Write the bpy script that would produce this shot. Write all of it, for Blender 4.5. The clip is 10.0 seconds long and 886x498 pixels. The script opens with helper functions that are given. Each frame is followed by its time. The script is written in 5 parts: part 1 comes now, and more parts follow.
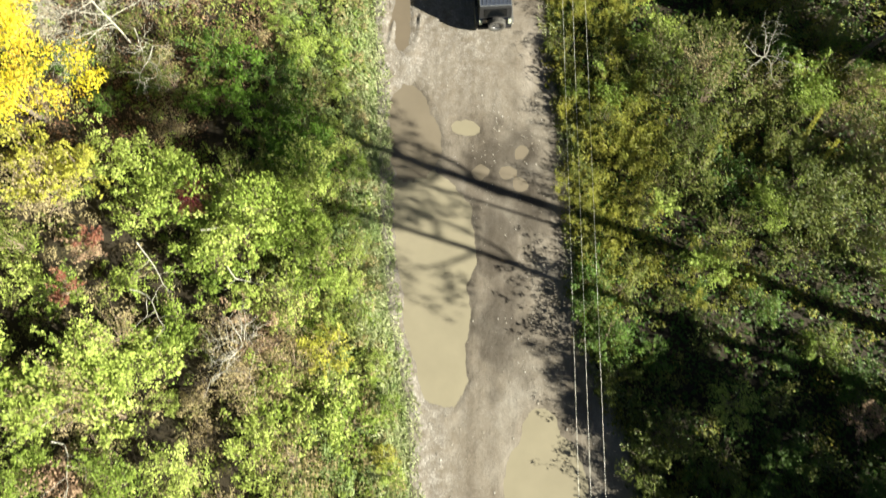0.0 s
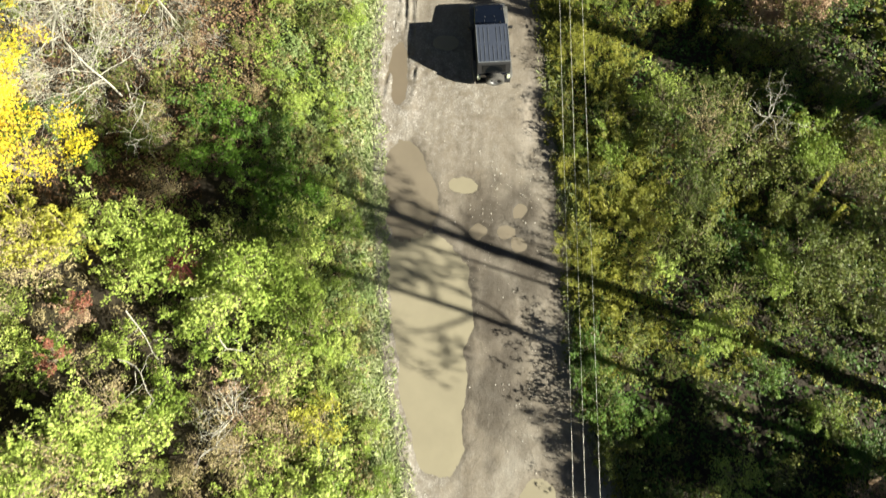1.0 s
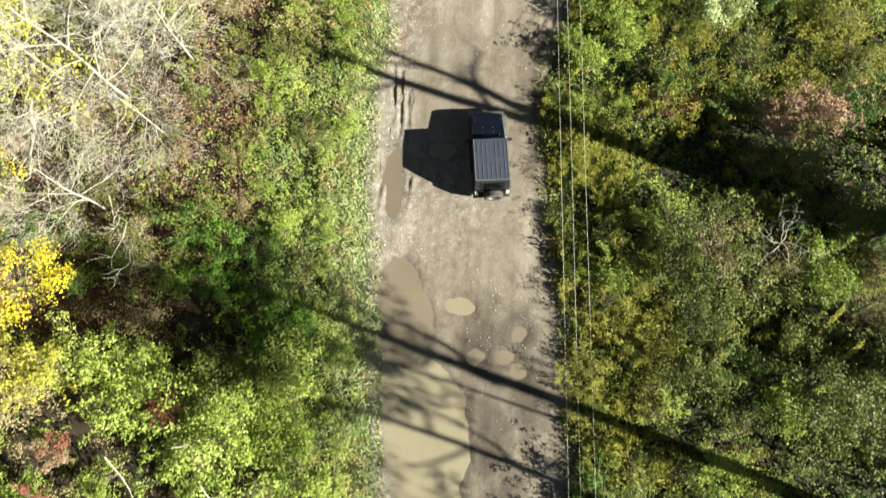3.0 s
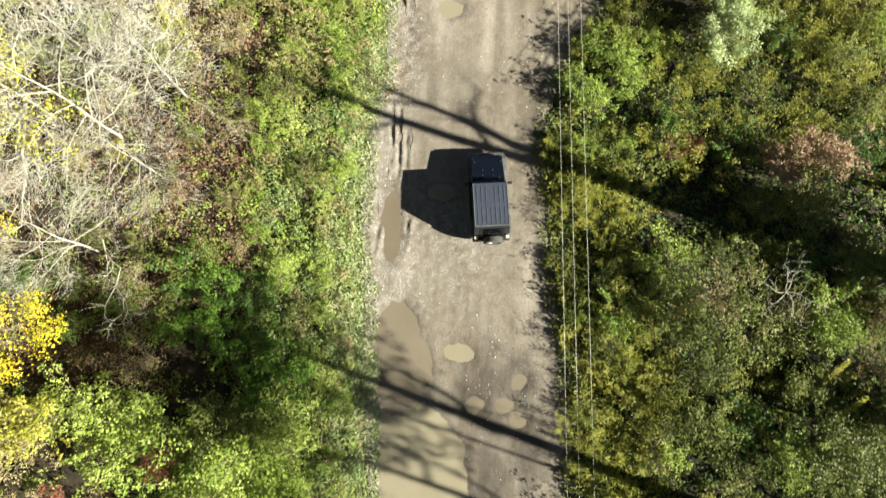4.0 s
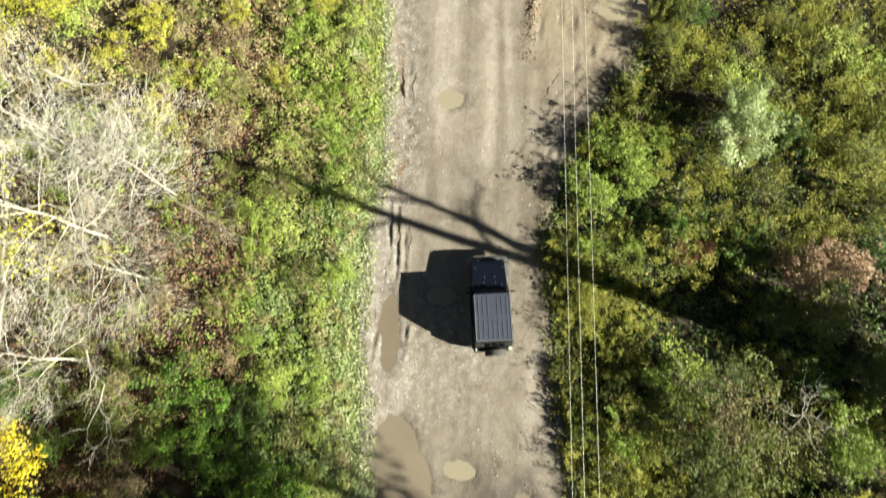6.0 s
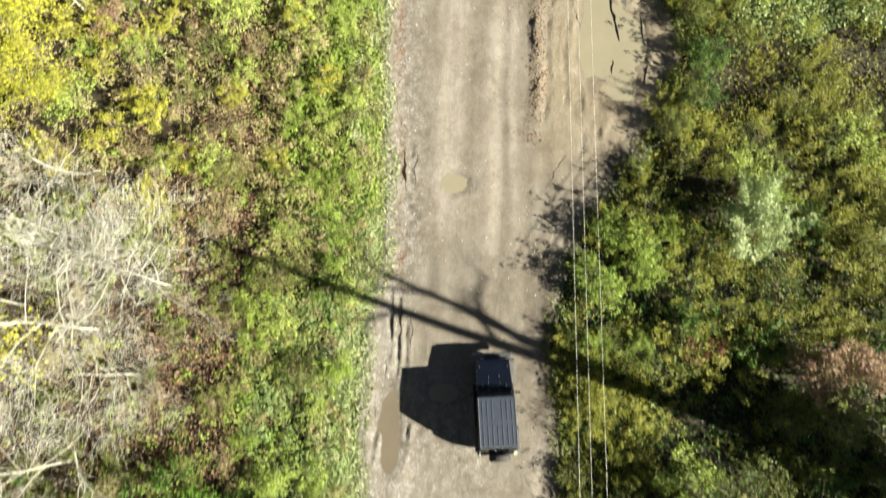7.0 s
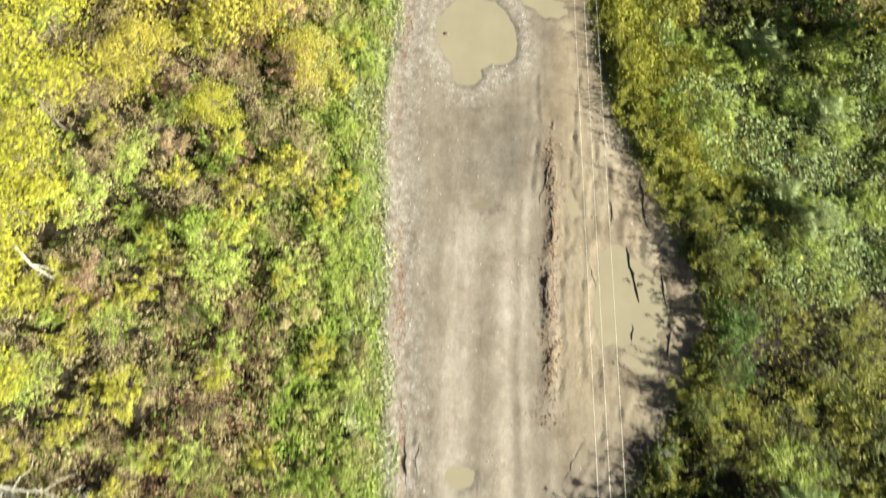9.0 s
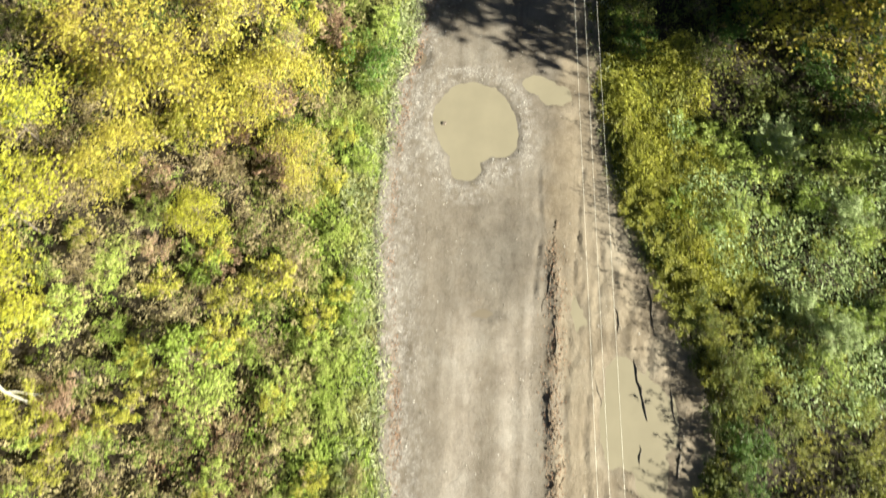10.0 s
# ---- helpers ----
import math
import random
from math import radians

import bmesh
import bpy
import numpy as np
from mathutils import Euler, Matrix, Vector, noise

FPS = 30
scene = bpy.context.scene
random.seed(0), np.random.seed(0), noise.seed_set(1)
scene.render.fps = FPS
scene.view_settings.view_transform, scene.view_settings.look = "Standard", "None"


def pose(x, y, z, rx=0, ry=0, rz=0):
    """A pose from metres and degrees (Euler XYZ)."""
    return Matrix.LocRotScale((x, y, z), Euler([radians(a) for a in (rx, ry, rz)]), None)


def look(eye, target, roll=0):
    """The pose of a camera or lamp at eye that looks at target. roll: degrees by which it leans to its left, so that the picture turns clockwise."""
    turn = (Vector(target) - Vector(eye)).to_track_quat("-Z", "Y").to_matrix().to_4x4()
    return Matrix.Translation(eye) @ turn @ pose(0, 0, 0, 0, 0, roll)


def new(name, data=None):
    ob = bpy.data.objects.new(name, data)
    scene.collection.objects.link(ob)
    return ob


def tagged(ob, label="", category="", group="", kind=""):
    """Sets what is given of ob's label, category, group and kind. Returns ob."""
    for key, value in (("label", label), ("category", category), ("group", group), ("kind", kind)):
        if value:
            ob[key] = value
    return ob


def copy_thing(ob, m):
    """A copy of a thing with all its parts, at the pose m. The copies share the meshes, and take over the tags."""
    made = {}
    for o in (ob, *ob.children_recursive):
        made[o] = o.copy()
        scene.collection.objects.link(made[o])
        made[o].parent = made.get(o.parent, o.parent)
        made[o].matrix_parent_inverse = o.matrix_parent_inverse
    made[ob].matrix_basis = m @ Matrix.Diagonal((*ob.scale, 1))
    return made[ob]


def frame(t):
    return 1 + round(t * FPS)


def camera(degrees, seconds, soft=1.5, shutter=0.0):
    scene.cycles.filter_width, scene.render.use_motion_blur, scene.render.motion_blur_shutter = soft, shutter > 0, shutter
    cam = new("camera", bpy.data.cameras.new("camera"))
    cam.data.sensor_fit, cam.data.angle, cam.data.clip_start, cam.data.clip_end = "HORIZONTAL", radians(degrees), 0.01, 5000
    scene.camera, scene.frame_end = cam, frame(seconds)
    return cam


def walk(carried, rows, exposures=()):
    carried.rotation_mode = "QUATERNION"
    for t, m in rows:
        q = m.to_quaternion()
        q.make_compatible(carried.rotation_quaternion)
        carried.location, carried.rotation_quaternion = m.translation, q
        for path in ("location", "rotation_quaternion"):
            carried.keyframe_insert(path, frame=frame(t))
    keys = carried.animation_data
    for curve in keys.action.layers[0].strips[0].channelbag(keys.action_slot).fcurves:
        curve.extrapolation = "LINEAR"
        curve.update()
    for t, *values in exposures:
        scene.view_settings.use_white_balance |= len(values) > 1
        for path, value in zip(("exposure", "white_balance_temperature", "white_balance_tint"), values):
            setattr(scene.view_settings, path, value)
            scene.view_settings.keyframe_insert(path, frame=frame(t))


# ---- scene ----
cam = camera(75.0, 10.0, soft=1.45, shutter=0.8)
PATH = [
    (0, (1.28, 0.392, 27.908), (1.267, 0.797, 25.949), 0.7),
    (0.2, (1.304, 1.052, 27.907), (1.284, 1.456, 25.949), -0.3),
    (0.5, (1.341, 2.01, 27.909), (1.325, 2.417, 25.951), 0.4),
    (1, (1.409, 3.492, 27.919), (1.389, 3.897, 25.96), -0.1),
    (1.5, (1.421, 5.01, 27.917), (1.398, 5.411, 25.958), -0.3),
    (2, (1.421, 6.631, 27.904), (1.397, 7.032, 25.945), -0.6),
    (2.5, (1.449, 8.248, 27.896), (1.421, 8.649, 25.937), -1.2),
    (2.7, (1.451, 8.837, 27.889), (1.422, 9.239, 25.93), -1.3),
    (3.8, (1.386, 11.714, 27.94), (1.357, 12.099, 25.978), -1.4),
    (3.9, (1.382, 11.955, 27.942), (1.353, 12.331, 25.978), -1.7),
    (4, (1.379, 12.177, 27.944), (1.35, 12.558, 25.981), -1.4),
    (4.5, (1.365, 13.215, 27.959), (1.336, 13.587, 25.994), -1.5),
    (5, (1.326, 14.336, 27.903), (1.296, 14.705, 25.937), -1.7),
    (5.2, (1.281, 14.88, 27.878), (1.251, 15.249, 25.912), -1.7),
    (6.3, (0.963, 18.388, 27.681), (0.939, 18.792, 25.722), -0.4),
    (6.5, (0.893, 19.177, 27.669), (0.866, 19.587, 25.712), -0.5),
    (7, (0.657, 21.55, 27.658), (0.635, 21.96, 25.7), -0.0),
    (7.5, (0.316, 24.287, 27.663), (0.304, 24.7, 25.706), 1.5),
    (7.6, (0.248, 24.873, 27.665), (0.239, 25.298, 25.711), 1.8),
    (7.7, (0.181, 25.493, 27.669), (0.175, 25.923, 25.716), 2.2),
    (7.8, (0.118, 26.136, 27.671), (0.111, 26.582, 25.722), 2.1),
    (8, (0.002, 27.451, 27.664), (-0.01, 27.927, 25.721), 1.6),
    (8.1, (-0.045, 28.099, 27.665), (-0.055, 28.583, 25.724), 1.8),
    (8.3, (-0.118, 29.384, 27.665), (-0.133, 29.879, 25.728), 1.1),
    (8.5, (-0.179, 30.665, 27.663), (-0.193, 31.174, 25.729), 1.3),
    (9, (-0.329, 33.847, 27.651), (-0.345, 34.367, 25.72), 1.1),
    (9.5, (-0.459, 36.89, 27.659), (-0.473, 37.407, 25.727), 1.2),
    (10, (-0.517, 39.808, 27.682), (-0.53, 40.298, 25.743), 1.2),
]
walk(cam, [(t, look(eye, target, roll)) for t, eye, target, roll in PATH])

# ---- light ----
SUN_EL, SUN_AZ = 26.0, 107.4
sun_way = Vector((math.sin(radians(SUN_AZ)) * math.cos(radians(SUN_EL)), math.cos(radians(SUN_AZ)) * math.cos(radians(SUN_EL)), math.sin(radians(SUN_EL))))
world = bpy.data.worlds.new("sky")
scene.world = world
world.use_nodes = True
wn = world.node_tree
sky = wn.nodes.new("ShaderNodeTexSky")
sky.sky_type, sky.sun_disc = "NISHITA", False
sky.sun_elevation, sky.sun_rotation = radians(SUN_EL), radians(SUN_AZ)
wn.links.new(sky.outputs[0], wn.nodes["Background"].inputs[0])
wn.nodes["Background"].inputs[1].default_value = 0.013
sun_data = bpy.data.lights.new("sun", "SUN")
sun_data.energy, sun_data.angle, sun_data.color = 5.5, radians(0.55), (1.0, 0.963, 0.80)
sun = new("sun", sun_data)
sun.matrix_world = look(sun_way * 200, (0, 0, 0))
scene.view_settings.exposure = 1.72


# ---- materials ----
def material(name):
    m = bpy.data.materials.new(name)
    m.use_nodes = True
    return m, m.node_tree.nodes, m.node_tree.links, m.node_tree.nodes["Principled BSDF"]


def ramp(nodes, links, source, stops):
    r = nodes.new("ShaderNodeValToRGB")
    while len(r.color_ramp.elements) < len(stops):
        r.color_ramp.elements.new(0.5)
    for e, (p, c) in zip(r.color_ramp.elements, stops):
        e.position, e.color = p, (*c, 1) if len(c) == 3 else c
    links.new(source, r.inputs[0])
    return r.outputs[0]


def tex(nodes, links, scale, detail=4.0, stretch=None, rough=0.6):
    co = nodes.new("ShaderNodeTexCoord")
    n = nodes.new("ShaderNodeTexNoise")
    n.inputs["Scale"].default_value, n.inputs["Detail"].default_value, n.inputs["Roughness"].default_value = scale, detail, rough
    if stretch:
        mp = nodes.new("ShaderNodeMapping")
        mp.inputs["Scale"].default_value = stretch
        links.new(co.outputs["Object"], mp.inputs[0])
        links.new(mp.outputs[0], n.inputs[0])
    else:
        links.new(co.outputs["Object"], n.inputs[0])
    return n.outputs[0]


def blend(nodes, links, fac, a, b, mode="MIX"):
    m = nodes.new("ShaderNodeMix")
    m.data_type, m.blend_type = "RGBA", mode
    for sock, v in ((m.inputs[0], fac), (m.inputs[6], a), (m.inputs[7], b)):
        if isinstance(v, (int, float)):
            sock.default_value = v
        elif isinstance(v, tuple):
            sock.default_value = (*v, 1)
        else:
            links.new(v, sock)
    return m.outputs[2]


def bump(nodes, links, bsdf, height, strength, distance):
    b = nodes.new("ShaderNodeBump")
    b.inputs["Strength"].default_value, b.inputs["Distance"].default_value = strength, distance
    links.new(height, b.inputs["Height"])
    links.new(b.outputs[0], bsdf.inputs["Normal"])


def leaf_material(name, stops, through_light=0.35, rough=0.5, patch=None):
    """Leaves: colour varies leaf by leaf and plant by plant; part of the light passes through."""
    m, nodes, links, bsdf = material(name)
    geo, info = nodes.new("ShaderNodeNewGeometry"), nodes.new("ShaderNodeObjectInfo")
    mix = nodes.new("ShaderNodeMath")
    mix.operation = "MULTIPLY_ADD"
    mix.inputs[1].default_value = 0.22
    links.new(geo.outputs["Random Per Island"], mix.inputs[0])
    tuft = nodes.new("ShaderNodeMapRange")
    links.new(tex(nodes, links, 1.5, 3), tuft.inputs[0])
    for i, v in ((1, 0.34), (2, 0.66), (3, 0.0), (4, 0.46)):
        tuft.inputs[i].default_value = v
    sh = nodes.new("ShaderNodeMath")
    sh.operation = "MULTIPLY_ADD"
    sh.inputs[1].default_value = 0.32
    links.new(info.outputs["Random"], sh.inputs[0])
    links.new(tuft.outputs[0], sh.inputs[2])
    links.new(sh.outputs[0], mix.inputs[2])
    col = ramp(nodes, links, mix.outputs[0], stops)
    if patch:
        pf = ramp(nodes, links, tex(nodes, links, patch[0], 3), [(0.42, (0, 0, 0)), (0.62, (1, 1, 1))])
        col2 = ramp(nodes, links, geo.outputs["Random Per Island"], patch[1])
        col = blend(nodes, links, pf, col, col2)
    grain = tex(nodes, links, 28.0, 2)
    col = blend(nodes, links, 0.35, col, ramp(nodes, links, grain, [(0.3, (0.45, 0.45, 0.4)), (0.7, (1, 1, 1))]), "MULTIPLY")
    links.new(col, bsdf.inputs["Base Color"])
    bsdf.inputs["Roughness"].default_value = rough
    bsdf.inputs["Specular IOR Level"].default_value = 0.22
    tr, add = nodes.new("ShaderNodeBsdfTranslucent"), nodes.new("ShaderNodeMixShader")
    links.new(col, tr.inputs[0])
    add.inputs[0].default_value = through_light * 0.75
    links.new(bsdf.outputs[0], add.inputs[1])
    links.new(tr.outputs[0], add.inputs[2])
    links.new(add.outputs[0], nodes["Material Output"].inputs[0])
    return m


def plain(name, color, rough=0.5, metal=0.0, wear=0.25, scale=8.0, coat=0.0, bumpiness=0.0):
    m, nodes, links, bsdf = material(name)
    n = tex(nodes, links, scale, 5)
    dark = tuple(c * (1 - wear) for c in color)
    light = tuple(min(1, c * (1 + wear)) for c in color)
    links.new(ramp(nodes, links, n, [(0.3, dark), (0.7, light)]), bsdf.inputs["Base Color"])
    bsdf.inputs["Roughness"].default_value, bsdf.inputs["Metallic"].default_value = rough, metal
    bsdf.inputs["Coat Weight"].default_value = coat
    if bumpiness:
        bump(nodes, links, bsdf, tex(nodes, links, scale * 4, 4), bumpiness, 0.02)
    return m


def soil_material():
    m, nodes, links, bsdf = material("leaf_litter_soil")
    a = ramp(nodes, links, tex(nodes, links, 0.9, 6), [(0.3, (0.018, 0.014, 0.008)), (0.55, (0.046, 0.036, 0.019)), (0.75, (0.044, 0.046, 0.018))])
    b = ramp(nodes, links, tex(nodes, links, 11.0, 5), [(0.35, (0.35, 0.33, 0.3)), (0.7, (1.25, 1.2, 1.1))])
    links.new(blend(nodes, links, 0.9, a, b, "MULTIPLY"), bsdf.inputs["Base Color"])
    bsdf.inputs["Roughness"].default_value = 0.95
    bump(nodes, links, bsdf, tex(nodes, links, 14.0, 5), 0.7, 0.06)
    return m


def road_material():
    """Packed dirt and gravel: tan mud, pale dry tracks along the road, grey gravel at the verge, darker on wet ground
    and where branch shade is painted in.
    """
    m, nodes, links, bsdf = material("dirt_road")
    patches = ramp(nodes, links, tex(nodes, links, 0.30, 7, None, 0.68), [(0.28, (0.126, 0.105, 0.081)), (0.44, (0.171, 0.146, 0.115)), (0.56, (0.194, 0.170, 0.138)), (0.72, (0.246, 0.226, 0.193))])
    tracks = ramp(nodes, links, tex(nodes, links, 1.0, 6, (0.85, 0.05, 1.0)), [(0.36, (0.76, 0.74, 0.71)), (0.5, (1.0, 1.0, 1.0)), (0.64, (1.17, 1.17, 1.16))])
    col = blend(nodes, links, 0.8, patches, tracks, "MULTIPLY")
    fine = ramp(nodes, links, tex(nodes, links, 8.0, 8, None, 0.7), [(0.28, (0.80, 0.785, 0.765)), (0.55, (1.0, 1.0, 1.0)), (0.78, (1.13, 1.13, 1.12))])
    blotch = ramp(nodes, links, tex(nodes, links, 1.15, 5, (1.0, 0.7, 1.0)), [(0.32, (0.76, 0.745, 0.72)), (0.5, (1.0, 1.0, 1.0)), (0.68, (1.17, 1.17, 1.17))])
    col = blend(nodes, links, 0.55, col, blotch, "MULTIPLY")
    col = blend(nodes, links, 0.9, col, fine, "MULTIPLY")
    at = nodes.new("ShaderNodeAttribute")
    at.attribute_name = "gravel"
    gr = nodes.new("ShaderNodeTexVoronoi")
    gr.inputs["Scale"].default_value = 17.0
    co = nodes.new("ShaderNodeTexCoord")
    links.new(co.outputs["Object"], gr.inputs["Vector"])
    pebble = ramp(nodes, links, gr.outputs["Color"], [(0.1, (0.174, 0.159, 0.137)), (0.6, (0.302, 0.280, 0.252)), (0.95, (0.521, 0.497, 0.460))])
    gf = nodes.new("ShaderNodeMath")
    gf.operation = "MULTIPLY"
    links.new(at.outputs["Fac"], gf.inputs[0])
    links.new(ramp(nodes, links, tex(nodes, links, 2.3, 6), [(0.38, (0, 0, 0)), (0.62, (0.8, 0.8, 0.8))]), gf.inputs[1])
    col = blend(nodes, links, gf.outputs[0], col, pebble)
    mud = nodes.new("ShaderNodeAttribute")
    mud.attribute_name = "mud"
    col = blend(nodes, links, mud.outputs["Fac"], col, blend(nodes, links, 1.0, col, (1.22, 1.17, 1.06), "MULTIPLY"))
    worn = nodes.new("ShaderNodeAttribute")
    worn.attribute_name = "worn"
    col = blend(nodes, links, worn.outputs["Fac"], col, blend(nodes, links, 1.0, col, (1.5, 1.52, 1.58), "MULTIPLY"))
    wet_shade = nodes.new("ShaderNodeAttribute")
    wet_shade.attribute_name = "wet_shade"
    col = blend(nodes, links, wet_shade.outputs["Fac"], col, blend(nodes, links, 1.0, col, (0.44, 0.425, 0.41), "MULTIPLY"))
    links.new(col, bsdf.inputs["Base Color"])
    rr = ramp(nodes, links, wet_shade.outputs["Fac"], [(0.0, (0.92, 0.92, 0.92)), (1.0, (0.55, 0.55, 0.55))])
    links.new(rr, bsdf.inputs["Roughness"])
    bsdf.inputs["Specular IOR Level"].default_value = 0.3
    h = blend(nodes, links, 0.3, tex(nodes, links, 2.0, 8, None, 0.66), tex(nodes, links, 20.0, 5))
    bump(nodes, links, bsdf, h, 0.75, 0.09)
    return m


def water_material(name, silt):
    """Muddy water: silt hides the bottom, the surface is smooth."""
    m, nodes, links, bsdf = material(name)
    n = tex(nodes, links, 0.6, 3)
    links.new(ramp(nodes, links, n, [(0.3, tuple(c * 0.93 for c in silt)), (0.7, tuple(c * 1.05 for c in silt))]), bsdf.inputs["Base Color"])
    bsdf.inputs["Roughness"].default_value, bsdf.inputs["IOR"].default_value = 0.06, 1.33
    return m


GREEN = [(0.0, (0.078, 0.128, 0.022)), (0.3, (0.200, 0.293, 0.049)), (0.7, (0.345, 0.448, 0.086)), (1.0, (0.47, 0.53, 0.16))]
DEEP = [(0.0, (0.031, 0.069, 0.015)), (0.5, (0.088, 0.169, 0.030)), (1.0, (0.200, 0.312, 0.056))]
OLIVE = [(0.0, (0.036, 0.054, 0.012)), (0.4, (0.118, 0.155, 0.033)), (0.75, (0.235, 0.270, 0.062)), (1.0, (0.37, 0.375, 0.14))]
GOLD = [(0.0, (0.10, 0.12, 0.018)), (0.45, (0.25, 0.265, 0.040)), (0.8, (0.385, 0.375, 0.060)), (1.0, (0.48, 0.43, 0.13))]
DRY = [(0.0, (0.20, 0.148, 0.078)), (0.4, (0.42, 0.34, 0.175)), (0.8, (0.60, 0.52, 0.29)), (1.0, (0.62, 0.59, 0.27))]
ROSE = [(0.0, (0.20, 0.115, 0.080)), (0.5, (0.40, 0.270, 0.175)), (1.0, (0.58, 0.450, 0.300))]
RED = [(0.0, (0.07, 0.010, 0.014)), (1.0, (0.20, 0.045, 0.050))]
YELLOW = [(0.0, (0.50, 0.28, 0.03)), (0.15, (0.68, 0.50, 0.03)), (0.35, (0.76, 0.66, 0.03)), (0.75, (0.82, 0.73, 0.06)), (1.0, (0.88, 0.82, 0.24))]
PALE_YELLOW = [(0.0, (0.30, 0.29, 0.05)), (0.4, (0.52, 0.52, 0.06)), (0.8, (0.72, 0.71, 0.10)), (1.0, (0.82, 0.80, 0.26))]
AMBER = [(0.0, (0.26, 0.17, 0.07)), (0.3, (0.46, 0.39, 0.08)), (0.7, (0.68, 0.63, 0.11)), (1.0, (0.66, 0.62, 0.34))]
LIME = [(0.0, (0.27, 0.24, 0.07)), (0.3, (0.42, 0.42, 0.08)), (0.65, (0.60, 0.59, 0.10)), (1.0, (0.76, 0.70, 0.15))]
SILVER = [(0.0, (0.24, 0.32, 0.13)), (0.5, (0.41, 0.50, 0.23)), (1.0, (0.60, 0.67, 0.38))]
PALE = [(0.0, (0.19, 0.265, 0.048)), (0.4, (0.36, 0.46, 0.095)), (0.8, (0.50, 0.58, 0.155)), (1.0, (0.60, 0.65, 0.26))]
CRIMSON = [(0.0, (0.14, 0.06, 0.04)), (0.6, (0.30, 0.12, 0.08)), (1.0, (0.40, 0.27, 0.16))]
M_GREEN = leaf_material("green_leaves", GREEN)
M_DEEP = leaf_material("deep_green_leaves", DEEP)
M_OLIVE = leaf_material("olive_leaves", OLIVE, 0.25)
M_GOLD = leaf_material("yellow_green_leaves", GOLD, 0.35)
M_MUSTARD = leaf_material("mustard_plumes", [(0.0, (0.16, 0.17, 0.02)), (0.45, (0.31, 0.325, 0.04)), (0.8, (0.45, 0.445, 0.065)), (1.0, (0.54, 0.50, 0.13))], 0.35)
M_DRY = leaf_material("dry_leaves", DRY, 0.5, 0.8)
M_ROSE = leaf_material("rose_brown_leaves", ROSE, 0.3)
M_RED = leaf_material("red_leaves", RED, 0.3)
M_YELLOW = leaf_material("yellow_leaves", YELLOW, 0.55, 0.5, (0.42, [(0.0, (0.50, 0.24, 0.05)), (0.35, (0.68, 0.50, 0.05)), (1.0, (0.84, 0.76, 0.09))]))
M_PALE_YELLOW = leaf_material("pale_yellow_leaves", PALE_YELLOW, 0.6)
M_AMBER = leaf_material("amber_leaves", AMBER, 0.6)
M_LIME = leaf_material("lime_leaves", LIME, 0.55)
M_EMERALD = leaf_material("emerald_leaves", [(0.0, (0.045, 0.095, 0.013)), (0.4, (0.105, 0.205, 0.026)), (0.8, (0.18, 0.32, 0.042)), (1.0, (0.28, 0.41, 0.085))], 0.4)
M_SILVER = leaf_material("silver_green_leaves", SILVER, 0.25)
M_PALE_GREEN = leaf_material("pale_green_leaves", PALE, 0.3)
M_CRIMSON = leaf_material("crimson_leaves", CRIMSON, 0.3)
M_WEED_L = leaf_material("verge_weeds_sunny", GREEN, 0.3, 0.6, (0.5, [(0.0, (0.12, 0.115, 0.045)), (0.4, (0.24, 0.245, 0.075)), (1.0, (0.38, 0.37, 0.14))]))
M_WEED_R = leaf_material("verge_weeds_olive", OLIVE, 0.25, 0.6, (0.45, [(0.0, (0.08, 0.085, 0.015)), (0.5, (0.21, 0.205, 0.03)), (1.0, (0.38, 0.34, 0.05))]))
M_GRASS = leaf_material("pale_verge_grass", [(0.0, (0.20, 0.26, 0.09)), (0.4, (0.34, 0.40, 0.18)), (0.8, (0.48, 0.49, 0.29)), (1.0, (0.58, 0.54, 0.38))], 0.25)
M_DUSTY = leaf_material("dusty_verge_leaves", [(0.0, (0.13, 0.19, 0.060)), (0.4, (0.26, 0.35, 0.125)), (0.8, (0.39, 0.48, 0.22)), (1.0, (0.50, 0.56, 0.32))], 0.3)
M_LITTER = leaf_material("fallen_leaves", [(0.0, (0.16, 0.08, 0.05)), (0.5, (0.32, 0.20, 0.13)), (1.0, (0.48, 0.36, 0.25))], 0.05, 0.8)
M_BARK = plain("grey_bark", (0.14, 0.115, 0.09), 0.9, 0, 0.4, 6.0, 0, 0.6)
M_PALE = plain("pale_bark", (0.39, 0.375, 0.315), 0.85, 0, 0.3, 5.0, 0, 0.5)
M_TWIG = plain("twig_bark", (0.22, 0.17, 0.125), 0.9, 0, 0.4, 9.0)
M_MUD = plain("dark_mud", (0.060, 0.046, 0.030), 0.6, 0, 0.3, 9.0, 0, 0.5)
M_SOIL = soil_material()
M_ROAD = road_material()
M_WATER = water_material("silty_water", (0.249, 0.223, 0.159))
M_SHALLOW = water_material("shallow_silty_water", (0.178, 0.151, 0.113))
M_BROWN_WATER = water_material("brown_puddle_water", (0.156, 0.128, 0.094))
M_RUST = leaf_material("rust_litter", [(0.0, (0.075, 0.040, 0.025)), (0.35, (0.18, 0.105, 0.064)), (0.7, (0.34, 0.235, 0.14)), (1.0, (0.47, 0.40, 0.23))], 0.1, 0.8)


